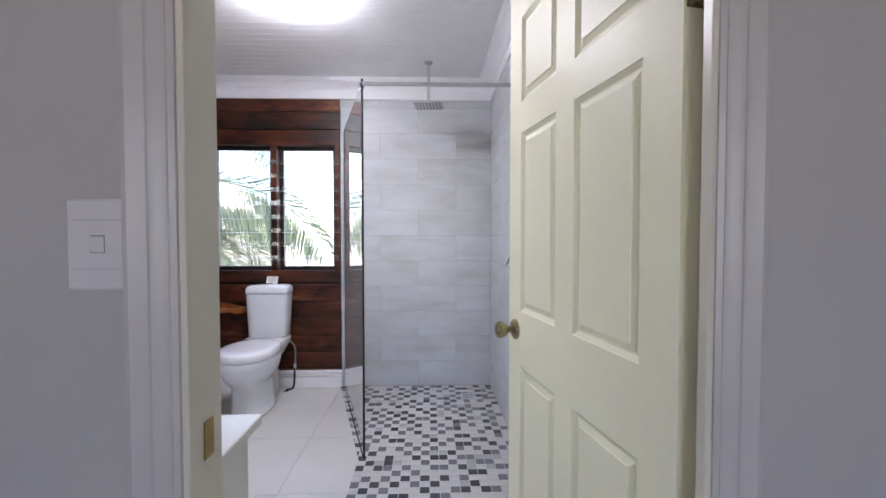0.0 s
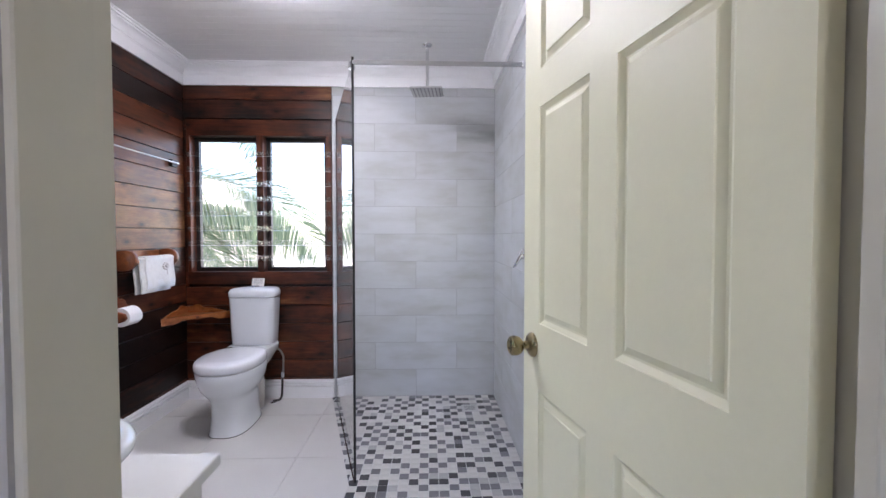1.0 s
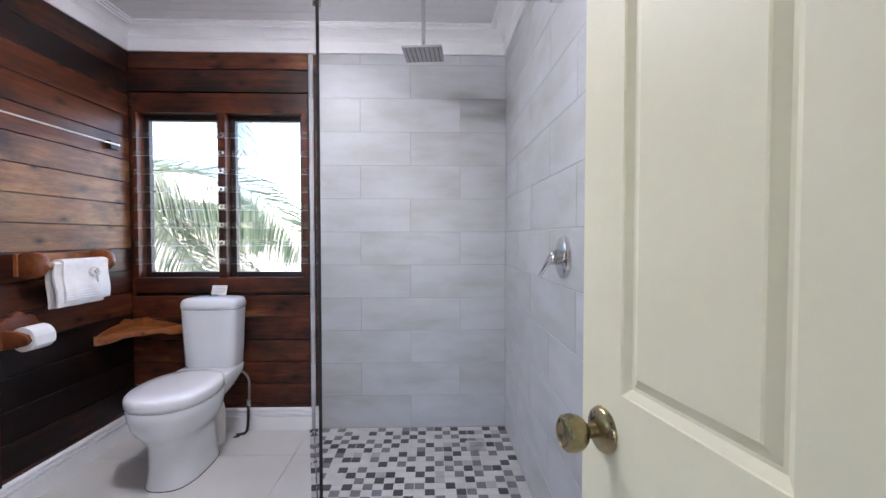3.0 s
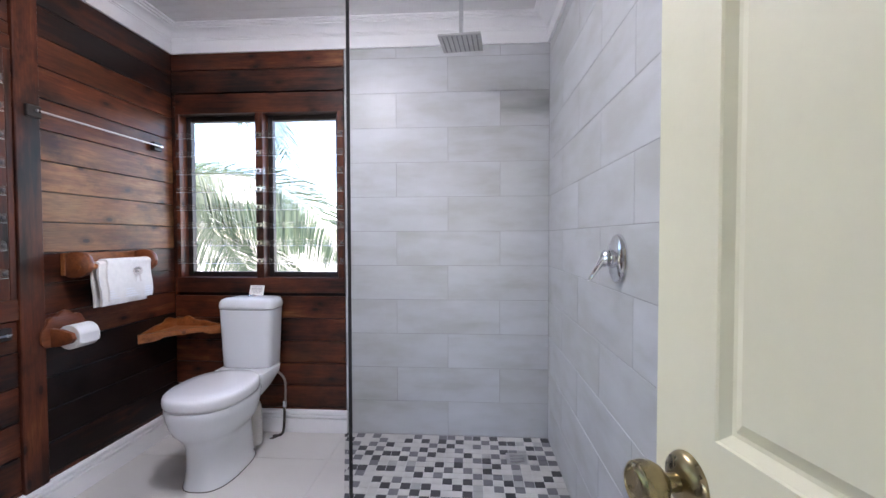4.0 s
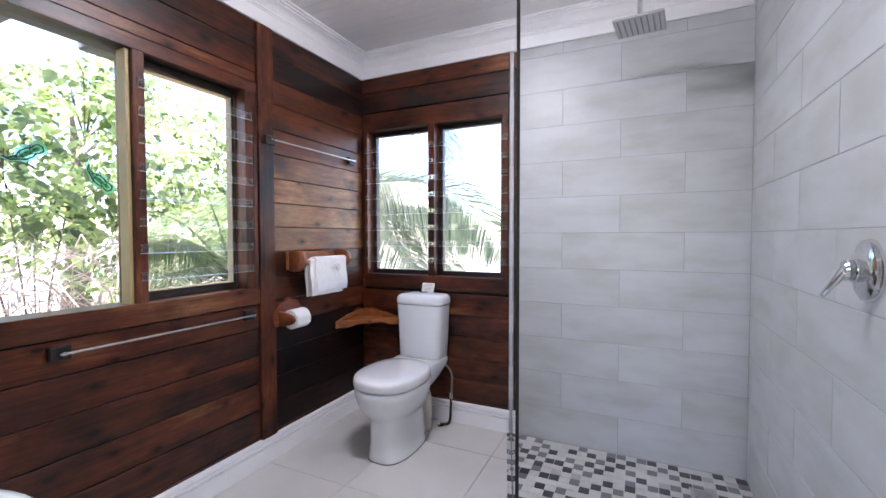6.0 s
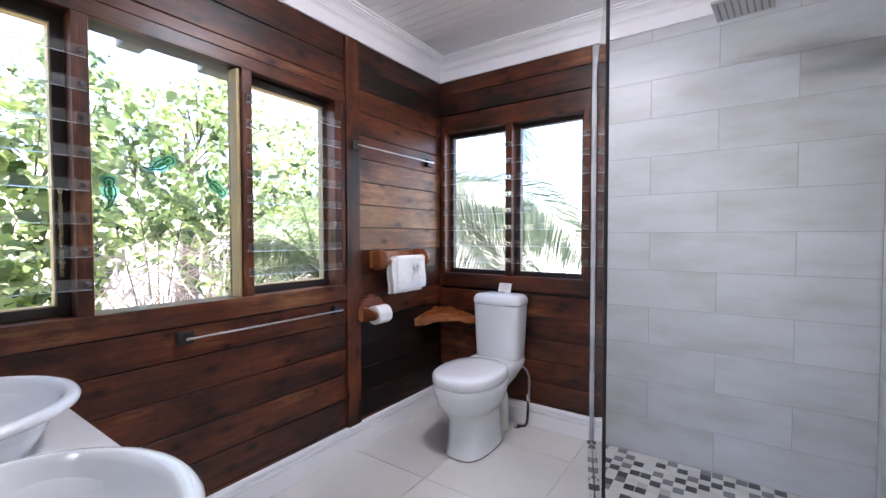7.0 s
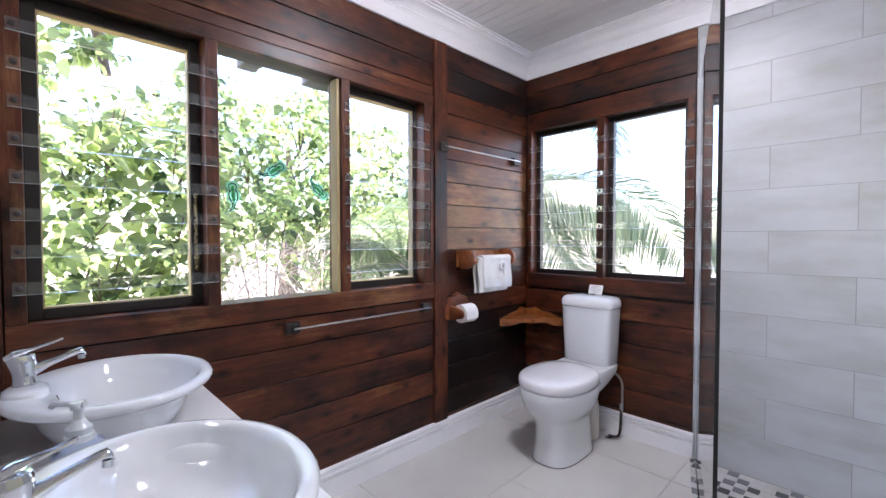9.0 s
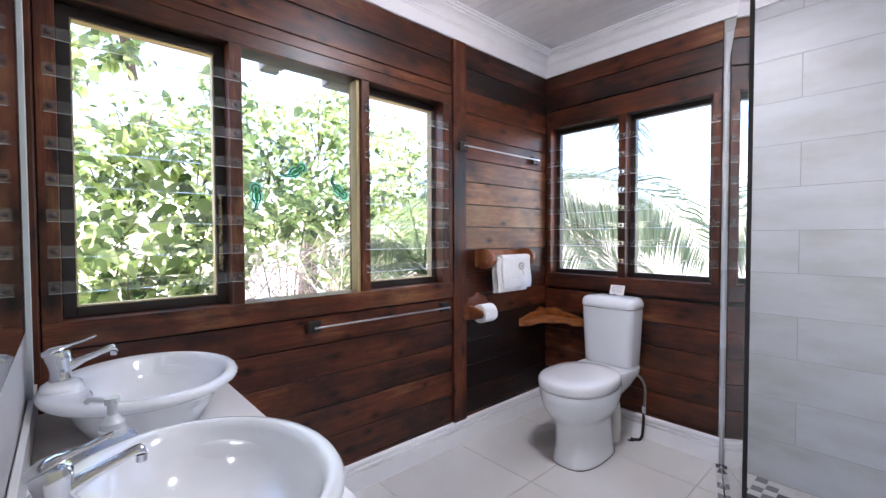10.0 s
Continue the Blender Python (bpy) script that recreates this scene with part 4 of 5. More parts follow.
def towel():
    t = thing("hand_towel", pose(XL + 0.09, 3.562, 1.035), "folded white terry hand towel over the wooden rod", "towel")
    rnd = random.Random(3)
    def sheet(wid, r, front, back, shift):
        # one folded length over the rod, as a thick strip
        prof = [(r + 0.004 * math.sin(5 * v), -front * (1 - v)) for v in [i / 10 for i in range(11)]]
        prof += [(r * math.cos(a), r * math.sin(a)) for a in [math.pi * i / 8 for i in range(1, 8)]]
        prof += [(-r, -back * v) for v in [i / 8 for i in range(9)]]
        N = 12
        def surf(off):
            rows = []
            for j in range(N + 1):
                y = shift - wid / 2 + wid * j / N
                row = []
                for i, (x, z) in enumerate(prof):
                    k = 1 + off / max(0.02, math.hypot(x, max(z, 0)))
                    wob = 0.004 * math.sin(9 * y * 6 + z * 14) * (-z / 0.2 if z < 0 else 0)
                    row.append((x + off * (1 if x > 0 else -1) * (1 if z < 0 else abs(x) / r) + wob, y + 0.004 * math.sin(z * 30), z + (off if z >= 0 else 0)))
                rows.append(row)
            return rows
        bm = bmesh.new()
        outer, inner = surf(0.005), surf(-0.005)
        vo = [[bm.verts.new(p) for p in r_] for r_ in outer]
        vi = [[bm.verts.new(p) for p in r_] for r_ in inner]
        M = len(prof)
        for j in range(N):
            for i in range(M - 1):
                bm.faces.new((vo[j][i], vo[j + 1][i], vo[j + 1][i + 1], vo[j][i + 1]))
                bm.faces.new((vi[j][i], vi[j][i + 1], vi[j + 1][i + 1], vi[j + 1][i]))
        for i in range(M - 1):
            bm.faces.new((vo[0][i], vo[0][i + 1], vi[0][i + 1], vi[0][i]))
            bm.faces.new((vo[N][i], vi[N][i], vi[N][i + 1], vo[N][i + 1]))
        for j in range(N):
            bm.faces.new((vo[j][0], vi[j][0], vi[j + 1][0], vo[j + 1][0]))
            bm.faces.new((vo[j][M - 1], vo[j + 1][M - 1], vi[j + 1][M - 1], vi[j][M - 1]))
        return bm
    part("outer_fold", sheet(0.262, 0.028, 0.170, 0.175, 0.018), terry, t, smooth=60)
    part("inner_fold", sheet(0.27, 0.017, 0.186, 0.19, -0.012), terry, t, smooth=60)
    for i in range(4):
        part("woven_band", box(0.031, 0.0365, -0.110, 0.146, -0.158 + 0.012 * i, -0.152 + 0.012 * i, 0.001), white_trim, t, "smooth woven band")
    # a little bow pinned on the towel
    bow = bmesh.new()
    for i in range(10):
        a = 2 * math.pi * i / 10
        c = Vector((0.040, 0.05 + 0.022 * math.cos(a), -0.035 + 0.018 * math.sin(a)))
        bmesh.ops.create_uvsphere(bow, u_segments=8, v_segments=6, radius=0.008, matrix=Matrix.Translation(c) @ Matrix.Diagonal((0.7, 1.2, 0.8, 1)))
    bmesh.ops.create_uvsphere(bow, u_segments=8, v_segments=6, radius=0.008, matrix=Matrix.Translation((0.044, 0.05, -0.035)))
    for s in (-1, 1):
        loft([[(0.039, 0.05 + s * 0.004, -0.05), (0.042, 0.05 + s * 0.012, -0.05)], [(0.039, 0.05 + s * 0.012, -0.09), (0.042, 0.05 + s * 0.020, -0.088)]], bow, (False, False), False)
    part("bow", bow, plain("beige_ribbon", (0.74, 0.69, 0.66), 0.8), t, "beige ribbon bow", smooth=50)


towel()


def roll_holder():
    h = thing("roll_holder", pose(XL, 3.338, 0.741), "honey-coloured wooden toilet roll holder with a shaped back", "roll holder")
    half = [(0.0, 0.110), (0.016, 0.106), (0.032, 0.092), (0.046, 0.086), (0.062, 0.088), (0.076, 0.078), (0.084, 0.060), (0.094, 0.048), (0.106, 0.036), (0.110, 0.014), (0.108, -0.022), (0.090, -0.040), (0.0, -0.044)]
    out = half + [(-u, v) for u, v in reversed(half[1:-1])]
    part("back_plate", extrude_outline(out, 0, 0.0, 0.022, 0.006), reddish, h, smooth=30)
    o = [(0.015, 0.040), (0.07, 0.034), (0.115, 0.020), (0.125, -0.004), (0.110, -0.022), (0.06, -0.036), (0.015, -0.040)]
    part("arm", extrude_outline(o, 1, -0.072, -0.052, 0.003), reddish, h, smooth=30)
    part("spindle", tube([(0.085, -0.06, 0.0), (0.085, 0.085, 0.0)], 0.011, 14), honey, h, smooth=40)


roll_holder()


def toilet_roll():
    r = thing("toilet_roll", pose(XL + 0.085, 3.33, 0.741), "white toilet paper roll on its wooden spindle", "toilet roll")
    def ring(rad, y):
        return [(rad * math.cos(2 * math.pi * i / 36), y, rad * math.sin(2 * math.pi * i / 36)) for i in range(36)]
    part("paper", loft([ring(0.021, -0.046), ring(0.050, -0.048), ring(0.052, -0.046), ring(0.052, 0.050), ring(0.050, 0.052), ring(0.021, 0.050), ring(0.021, -0.046)], caps=(False, False)), paper, r, smooth=40)
    part("core", loft([ring(0.0205, -0.047), ring(0.0205, 0.051), ring(0.0185, 0.051), ring(0.0185, -0.047), ring(0.0205, -0.047)], caps=(False, False)), plain("cardboard", (0.42, 0.33, 0.22), 0.9), r)
    part("loose_end", loft([[(0.0528, y, z) for y in (-0.046, 0.050)] for z in (0.012, -0.012)] + [[(0.0525, y, z) for y in (-0.045, 0.046)] for z in (-0.026,)], caps=(False, False), closed=False), paper, r)


toilet_roll()


def corner_shelf():
    s = thing("corner_shelf", pose(XL, YB, 0.615), "small honey-coloured wooden corner shelf with a scalloped back", "shelf")
    out = [(0.002, -0.002), (0.002, -0.30), (0.03, -0.30), (0.30, -0.03), (0.30, -0.002)]
    part("board", extrude_outline(out, 2, 0.0, 0.018, 0.002), honey, s)
    d = Vector((0.27, 0.27, 0)).normalized()
    nrm = Vector((d.y, -d.x, 0))
    a, b = Vector((0.012, -0.312, 0)), Vector((0.312, -0.012, 0))
    low = [(0.0, -0.018), (0.075, -0.016), (0.10, -0.008), (0.125, 0.006), (0.155, 0.010), (0.185, 0.003), (0.212, -0.002), (0.239, 0.003), (0.269, 0.010), (0.299, 0.006), (0.324, -0.008), (0.349, -0.016), (0.424, -0.018)]
    edge = low + [(0.424, 0.030), (0.0, 0.030)]
    part("front_lip", loft([[tuple(a + d * u + nrm * q + Vector((0, 0, v))) for u, v in edge] for q in (0.0, 0.014)]), honey, s)
    part("peg", lathe([(0.010, 0.0), (0.010, 0.004), (0.006, 0.006)], 14), reddish, s, "dark screw plug").matrix_basis = Matrix.Translation((a + b) / 2 + nrm * 0.0135 + Vector((0, 0, 0.012))) @ Matrix.Rotation(radians(90), 4, d)
    prof = [(0.0, 0.062), (0.025, 0.066), (0.050, 0.080), (0.070, 0.086), (0.090, 0.078), (0.110, 0.058), (0.140, 0.052), (0.175, 0.050), (0.205, 0.038), (0.235, 0.030), (0.265, 0.020), (0.285, 0.006), (0.285, 0.0), (0.0, 0.0)]
    part("back", extrude_outline([(-u - 0.002, v * 0.72 + 0.016) for u, v in prof], 0, 0.002, 0.014, 0.002), honey, s, smooth=30)
    part("back", extrude_outline([(u + 0.016, v * 0.72 + 0.016) for u, v in prof], 1, -0.014, -0.002, 0.002), honey, s, smooth=30)


corner_shelf()


# ---- vanity ----
CT = 0.66
VX0, VX1, VY1 = XL + 0.004, -0.546, 1.980


def vanity():
    v = thing("vanity_unit", pose(0, 0, 0), "white vanity cabinet under two basins", "cabinet")
    part("carcass", box(VX0, VX1 - 0.045, YD + 0.003, VY1 - 0.05, 0.10, CT - 0.032), counter_white, v)
    part("plinth", box(VX0, VX1 - 0.06, YD + 0.003, VY1 - 0.10, 0.0, 0.10), counter_white, v)
    n = 4
    w = (VX1 - 0.045 - VX0) / n
    for i in range(n):
        d = part("door", box(VX0 + w * i + 0.003, VX0 + w * (i + 1) - 0.003, VY1 - 0.049, VY1 - 0.031, 0.105, CT - 0.038, 0.002), counter_white, v)
        part("handle", tube([(VX0 + w * i + w * (0.85 if i % 2 == 0 else 0.15), VY1 - 0.012, z) for z in (0.44, 0.56)], 0.005, 10), chrome, d, "chrome bar handle")
    part("side_panel", box(VX1 - 0.044, VX1 - 0.030, YD + 0.003, VY1 - 0.03, 0.0, CT - 0.032, 0.0015), counter_white, v)


vanity()
tagged(obj("countertop", box(VX0, VX1, YD + 0.003, VY1, CT - 0.030, CT, 0.003), counter_white), "white countertop with two vessel basins on it", "countertop")
tagged(obj("splashback", box(VX0, VX1, YD + 0.003, YD + 0.016, CT + 0.0005, CT + 0.09, 0.002), counter_white), "low white splashback behind the basins", "splashback")


def basin(x, y):
    b = thing("basin", pose(x, y, CT), "white oval ceramic vessel basin with a broad rolled rim", "basin")
    K = 56
    def ell(a, bb, z, dy=0.0):
        return [(a * math.cos(2 * math.pi * i / K), dy + bb * math.sin(2 * math.pi * i / K), z) for i in range(K)]
    out = [(0.165, 0.125, 0.0), (0.175, 0.135, 0.004), (0.205, 0.160, 0.05), (0.225, 0.178, 0.09), (0.238, 0.190, 0.102), (0.262, 0.213, 0.106), (0.274, 0.225, 0.114),
           (0.275, 0.226, 0.122), (0.268, 0.219, 0.131), (0.252, 0.204, 0.134), (0.240, 0.190, 0.130), (0.232, 0.178, 0.118), (0.215, 0.160, 0.08), (0.185, 0.135, 0.045), (0.12, 0.09, 0.024), (0.03, 0.025, 0.018)]
    inner = 9
    rings = []
    for i, (a, bb, z) in enumerate(out):
        dy = 0.0 if i <= inner else 0.030 * min(1, (i - inner) / 2)
        bb2 = bb if i <= inner else bb - 0.022 * min(1, (i - inner) / 2)
        rings.append(ell(a, bb2, z, dy))
    part("bowl", loft(rings), ceramic, b, smooth=60)
    part("tap_platform", loft([superellipse(-0.02, -0.175, aa, bb, 2.4, 32, z) for aa, bb, z in ((0.075, 0.045, 0.125), (0.072, 0.042, 0.138), (0.060, 0.032, 0.144), (0.03, 0.02, 0.145))]), ceramic, b, smooth=50)
    part("waste", lathe([(0.030, 0.0185), (0.030, 0.022), (0.024, 0.024), (0.006, 0.0245)], 24, None, (0, 0.03, 0)), chrome, b, "chrome waste", smooth=40)
    part("overflow", lathe([(0.011, 0.0), (0.011, 0.003), (0.007, 0.004)], 16), chrome, b, "chrome overflow ring").matrix_basis = pose(-0.02, -0.118, 0.098, -72, 0, 0)
    return b


def tap(x, y):
    t = thing("basin_tap", pose(x - 0.035, y - 0.178, CT + 0.1455), "chrome single-lever basin tap on the rim", "tap")
    part("base_ring", lathe([(0.027, 0.0), (0.027, 0.004), (0.024, 0.007)], 28), chrome, t, smooth=40)
    part("body", loft([superellipse(0, dy, a, bb, 2.8, 28, z) for a, bb, z, dy in ((0.026, 0.027, 0.006, 0), (0.023, 0.025, 0.02, 0), (0.022, 0.026, 0.040, -0.001), (0.025, 0.031, 0.066, -0.004), (0.026, 0.033, 0.080, -0.006), (0.023, 0.030, 0.088, -0.007), (0.012, 0.016, 0.092, -0.008))]), chrome, t, smooth=45)
    sp = []
    for y_, z_, w, h in ((0.006, 0.036, 0.018, 0.019), (0.03, 0.046, 0.016, 0.015), (0.055, 0.057, 0.0145, 0.011), (0.09, 0.069, 0.0145, 0.009), (0.118, 0.078, 0.014, 0.009), (0.130, 0.078, 0.013, 0.011), (0.136, 0.072, 0.011, 0.010)):
        sp.append([(w * math.cos(2 * math.pi * i / 16), y_ - 0.3 * h * math.sin(2 * math.pi * i / 16), z_ + h * math.sin(2 * math.pi * i / 16)) for i in range(16)])
    part("spout", loft(sp), chrome, t, smooth=50)
    part("aerator", lathe([(0.010, 0.0), (0.010, 0.014)], 18, None, (0, 0.127, 0.054)), chrome, t, smooth=40)
    lv = []
    for y_, z_, w, h in ((-0.040, 0.082, 0.020, 0.006), (-0.020, 0.092, 0.025, 0.010), (0.004, 0.101, 0.021, 0.009), (0.028, 0.107, 0.013, 0.005), (0.055, 0.113, 0.009, 0.0045), (0.078, 0.121, 0.009, 0.004), (0.085, 0.123, 0.006, 0.003)):
        lv.append([(w * math.cos(2 * math.pi * i / 14), y_ - 0.4 * h * math.sin(2 * math.pi * i / 14), z_ + h * math.sin(2 * math.pi * i / 14)) for i in range(14)])
    part("lever", loft(lv), chrome, t, smooth=50)
    return t


BASINS = ((-1.535, 1.722), (-0.855, 1.702))
b0 = basin(*BASINS[0])
b0.matrix_basis = pose(*BASINS[0], CT) @ Matrix.Diagonal((0.945, 1.01, 1, 1))
b0["group"] = "basins on the countertop"
copy_thing(b0, pose(*BASINS[1], CT) @ Matrix.Diagonal((1.0, 0.985, 1, 1)))
t0 = tap(*BASINS[0])
t0["group"] = "basin taps"
t0.matrix_basis = t0.matrix_basis @ Matrix.Scale(0.86, 4)
copy_thing(t0, pose(BASINS[1][0] - 0.002, BASINS[1][1] - 0.160, CT + 0.1455) @ Matrix.Scale(0.86, 4))


def soap_bottle():
    s = thing("soap_bottle", pose(-1.165, 1.622, CT, 0, 0, 133) @ Matrix.Scale(1.18, 4), "clear soap pump bottle half full of blue liquid soap", "soap bottle")
    body = [superellipse(0, 0, a, b, 4, 28, z) for a, b, z in ((0.034, 0.020, 0.0), (0.037, 0.023, 0.004), (0.037, 0.023, 0.085), (0.032, 0.020, 0.098), (0.014, 0.013, 0.106), (0.013, 0.013, 0.116))]
    bt = part("bottle", loft(body), soap_glass, s, "clear plastic bottle", smooth=40)
    bt.visible_shadow = False
    part("liquid", loft([superellipse(0, 0, a, b, 4, 28, z) for a, b, z in ((0.032, 0.018, 0.003), (0.035, 0.021, 0.006), (0.035, 0.021, 0.084))]), soap_liquid, s, "pale blue liquid soap", smooth=40)
    part("label", box(-0.026, 0.026, 0.0232, 0.0238, 0.02, 0.07), plain("label_film", (0.55, 0.5, 0.72), 0.5), s, "lilac and white label")
    side_label = part("label", box(-0.0384, -0.0376, -0.016, 0.016, 0.015, 0.080), plain("side_label_film", (0.66, 0.56, 0.76), 0.4), s, "lilac label with a pink band")
    part("label_band", box(-0.0390, -0.0386, -0.015, 0.004, 0.058, 0.072), plain("pink_print", (0.62, 0.30, 0.46), 0.5), side_label, "pink printed band")
    part("collar", lathe([(0.020, 0.102), (0.0195, 0.112), (0.0175, 0.114), (0.0175, 0.124), (0.012, 0.130), (0.008, 0.137)], 20), pump_plastic, s, smooth=40)
    part("stem", lathe([(0.007, 0.134), (0.007, 0.158)], 14), pump_plastic, s, smooth=40)
    part("nozzle", loft([superellipse(0.0, y, 0.011, 0.008, 3, 14, z) for y, z in ((0, 0.155), (0, 0.166))]), pump_plastic, s, smooth=40)
    part("spout", tube([(0, -0.012, 0.161), (0, 0.042, 0.161), (0, 0.047, 0.155)], 0.0045, 10), pump_plastic, s, smooth=40)


soap_bottle()

mirror = thing("mirror", pose(0, 0, 0), "large frameless wall mirror over the basins", "mirror")
part("edge_trim", box(-1.655, -1.622, YD + 0.004, YD + 0.0155, 0.755, 2.05, 0.001), ground_edge_mat, mirror, "pale edge trim")
part("mirror_glass", box(-1.62, -0.56, YD + 0.004, YD + 0.010, 0.95, 1.95, 0.001), mirror_mat, mirror)


# ---- switch, lamp ----
def wall_switch():
    s = thing("light_switch", pose(-0.510, YH, 1.18), "white one-gang wall switch plate", "light switch")
    part("plate", box(-0.043, 0.043, -0.009, 0.0, -0.064, 0.064, 0.003), switch_plastic, s)
    part("rocker_gap", box(-0.0100, 0.0103, -0.0094, -0.0085, -0.0122, 0.0130), grey_ink, s)
    part("rocker", loft([[(x, y, z) for x, y, z in ((-0.009, -0.0095, -0.011), (0.009, -0.0095, -0.011), (0.009, -0.0115, 0.011), (-0.009, -0.0115, 0.011))], [(x, -0.006, z) for x, z in ((-0.0095, -0.0115), (0.0095, -0.0115), (0.0095, 0.0115), (-0.0095, 0.0115))]]), switch_plastic, s)
    part("cover_line", box(-0.034, 0.034, -0.0096, -0.0088, 0.034, 0.0352), hall_paint, s)
    part("cover_line", box(-0.034, 0.034, -0.0096, -0.0088, -0.0352, -0.034), hall_paint, s)


wall_switch()


def ceiling_lamp():
    c = thing("ceiling_lamp", pose(LX, LY, ZC), "round opal glass ceiling lamp, switched on", "ceiling lamp")
    part("base", lathe([(0.158, -0.0005), (0.158, -0.020), (0.150, -0.024)], 48), white_trim, c, smooth=40)
    part("shade", lathe([(0.150, -0.024), (0.157, -0.036), (0.152, -0.052), (0.130, -0.070), (0.087, -0.082), (0.032, -0.088), (0.004, -0.089)], 48), lamp_glow(), c, "glowing opal glass shade", smooth=50)


ceiling_lamp()

# ---- outside ----
ground = structure("ground", "bare soil and leaf litter under the shrubs", "ground")
bm = bmesh.new()
bmesh.ops.create_grid(bm, x_segments=40, y_segments=40, size=400, matrix=Matrix.Translation((0, 0, -0.6)))
part("soil_sheet", bm, soil, ground)

roof = structure("roof", "low roof with a grey painted eave over the windows", "roof")
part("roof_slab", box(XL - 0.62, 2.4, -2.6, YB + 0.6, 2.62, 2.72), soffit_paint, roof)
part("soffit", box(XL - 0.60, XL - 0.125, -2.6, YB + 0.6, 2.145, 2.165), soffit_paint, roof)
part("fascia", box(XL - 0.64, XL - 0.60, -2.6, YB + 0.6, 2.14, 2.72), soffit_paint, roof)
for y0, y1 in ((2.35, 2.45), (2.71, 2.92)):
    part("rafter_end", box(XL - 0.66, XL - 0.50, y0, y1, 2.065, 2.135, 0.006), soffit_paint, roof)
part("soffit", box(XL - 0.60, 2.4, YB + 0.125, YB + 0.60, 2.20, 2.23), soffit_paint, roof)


LEAF = np.array([(0, 0, 0), (0.30, 0, -0.03), (0.65, 0, -0.04), (1.0, 0, -0.14),
                 (0.10, 0.27, 0.03), (0.36, 0.50, 0.07), (0.70, 0.33, 0.03), (0.10, -0.27, 0.03), (0.36, -0.50, 0.07), (0.70, -0.33, 0.03)])
LEAF_FACES = ((0, 4, 1), (4, 5, 1), (1, 5, 6), (1, 6, 2), (2, 6, 3), (0, 1, 7), (7, 1, 8), (1, 9, 8), (1, 2, 9), (2, 3, 9))


def leaf_cloud(name, parent, n, blobs, size, mat, seed, droop=0.5):
    """Pointed oval leaves, folded along the midrib, scattered through ellipsoids (centre, radii)."""
    g = np.random.default_rng(seed)
    w = np.array([r[0] * r[1] * r[2] for _, r in blobs]) ** (2 / 3)
    pick = g.choice(len(blobs), n, p=w / w.sum())
    c = np.array([b[0] for b in blobs])[pick]
    r = np.array([b[1] for b in blobs])[pick]
    d = g.normal(size=(n, 3))
    d /= np.linalg.norm(d, axis=1)[:, None]
    pos = c + d * r * (g.random(n) ** 0.45)[:, None]
    # sprays: leaves gather round a few hundred twig ends
    ends = pos[g.choice(n, max(8, n // 7))]
    near = ends[np.argmin(((pos[:, None, :] - ends[None, :, :]) ** 2).sum(2), axis=1)]
    pos = near + (pos - near) * 0.62
    ax = g.normal(size=(n, 3)) * (1, 1, 0.6) + (0, 0, -droop)
    ax /= np.linalg.norm(ax, axis=1)[:, None]
    up = g.normal(size=(n, 3)) * 0.6 + (0.45, 0, 1.0)
    side = np.cross(ax, up)
    side /= np.linalg.norm(side, axis=1)[:, None] + 1e-9
    nrm = np.cross(side, ax)
    ln = size * (0.55 + 1.25 * g.random(n) ** 3)[:, None]
    wd = ln * g.uniform(0.50, 0.78, n)[:, None]
    v = (pos[:, None, :] + ax[:, None, :] * LEAF[None, :, 0:1] * ln[:, None, :] + side[:, None, :] * LEAF[None, :, 1:2] * wd[:, None, :]
         + nrm[:, None, :] * LEAF[None, :, 2:3] * ln[:, None, :]).reshape(-1, 3)
    base = np.arange(n)[:, None] * len(LEAF)
    f = np.concatenate([base + np.array(t) for t in LEAF_FACES])
    me = bpy.data.meshes.new(name)
    me.from_pydata(v.tolist(), [], f.tolist())
    me.materials.append(mat)
    for q in me.polygons:
        q.use_smooth = True
    ob = new(name, me)
    ob.parent = parent
    return ob


def shrub(x, y, h, blobs, n, size, seed, label):
    t = thing("shrub", pose(x, y, -0.6), label, "shrub", "shrubs outside the window")
    rnd = random.Random(seed)
    bm = bmesh.new()
    for c, r in blobs:
        p = bend([(0, 0, 0), (c[0] * 0.3 + rnd.uniform(-0.1, 0.1), c[1] * 0.3, c[2] * 0.45), (c[0], c[1], c[2])], 5)
        tube(p, [0.013 * (1 - 0.75 * i / (len(p) - 1)) * h / 3 for i in range(len(p))], 7, bm)
        for _ in range(6):
            q = Vector(c) + Vector((rnd.uniform(-1, 1) * r[0], rnd.uniform(-1, 1) * r[1], rnd.uniform(-1, 1) * r[2])) * 0.8
            tube([p[-2], (Vector(p[-1]) + q) / 2 + Vector((0, 0, 0.05)), q], [0.007, 0.005, 0.002], 5, bm)
    part("stem", bm, bark, t)
    leaf_cloud("crown", t, n, blobs, size, leaf_green, seed)
    return t


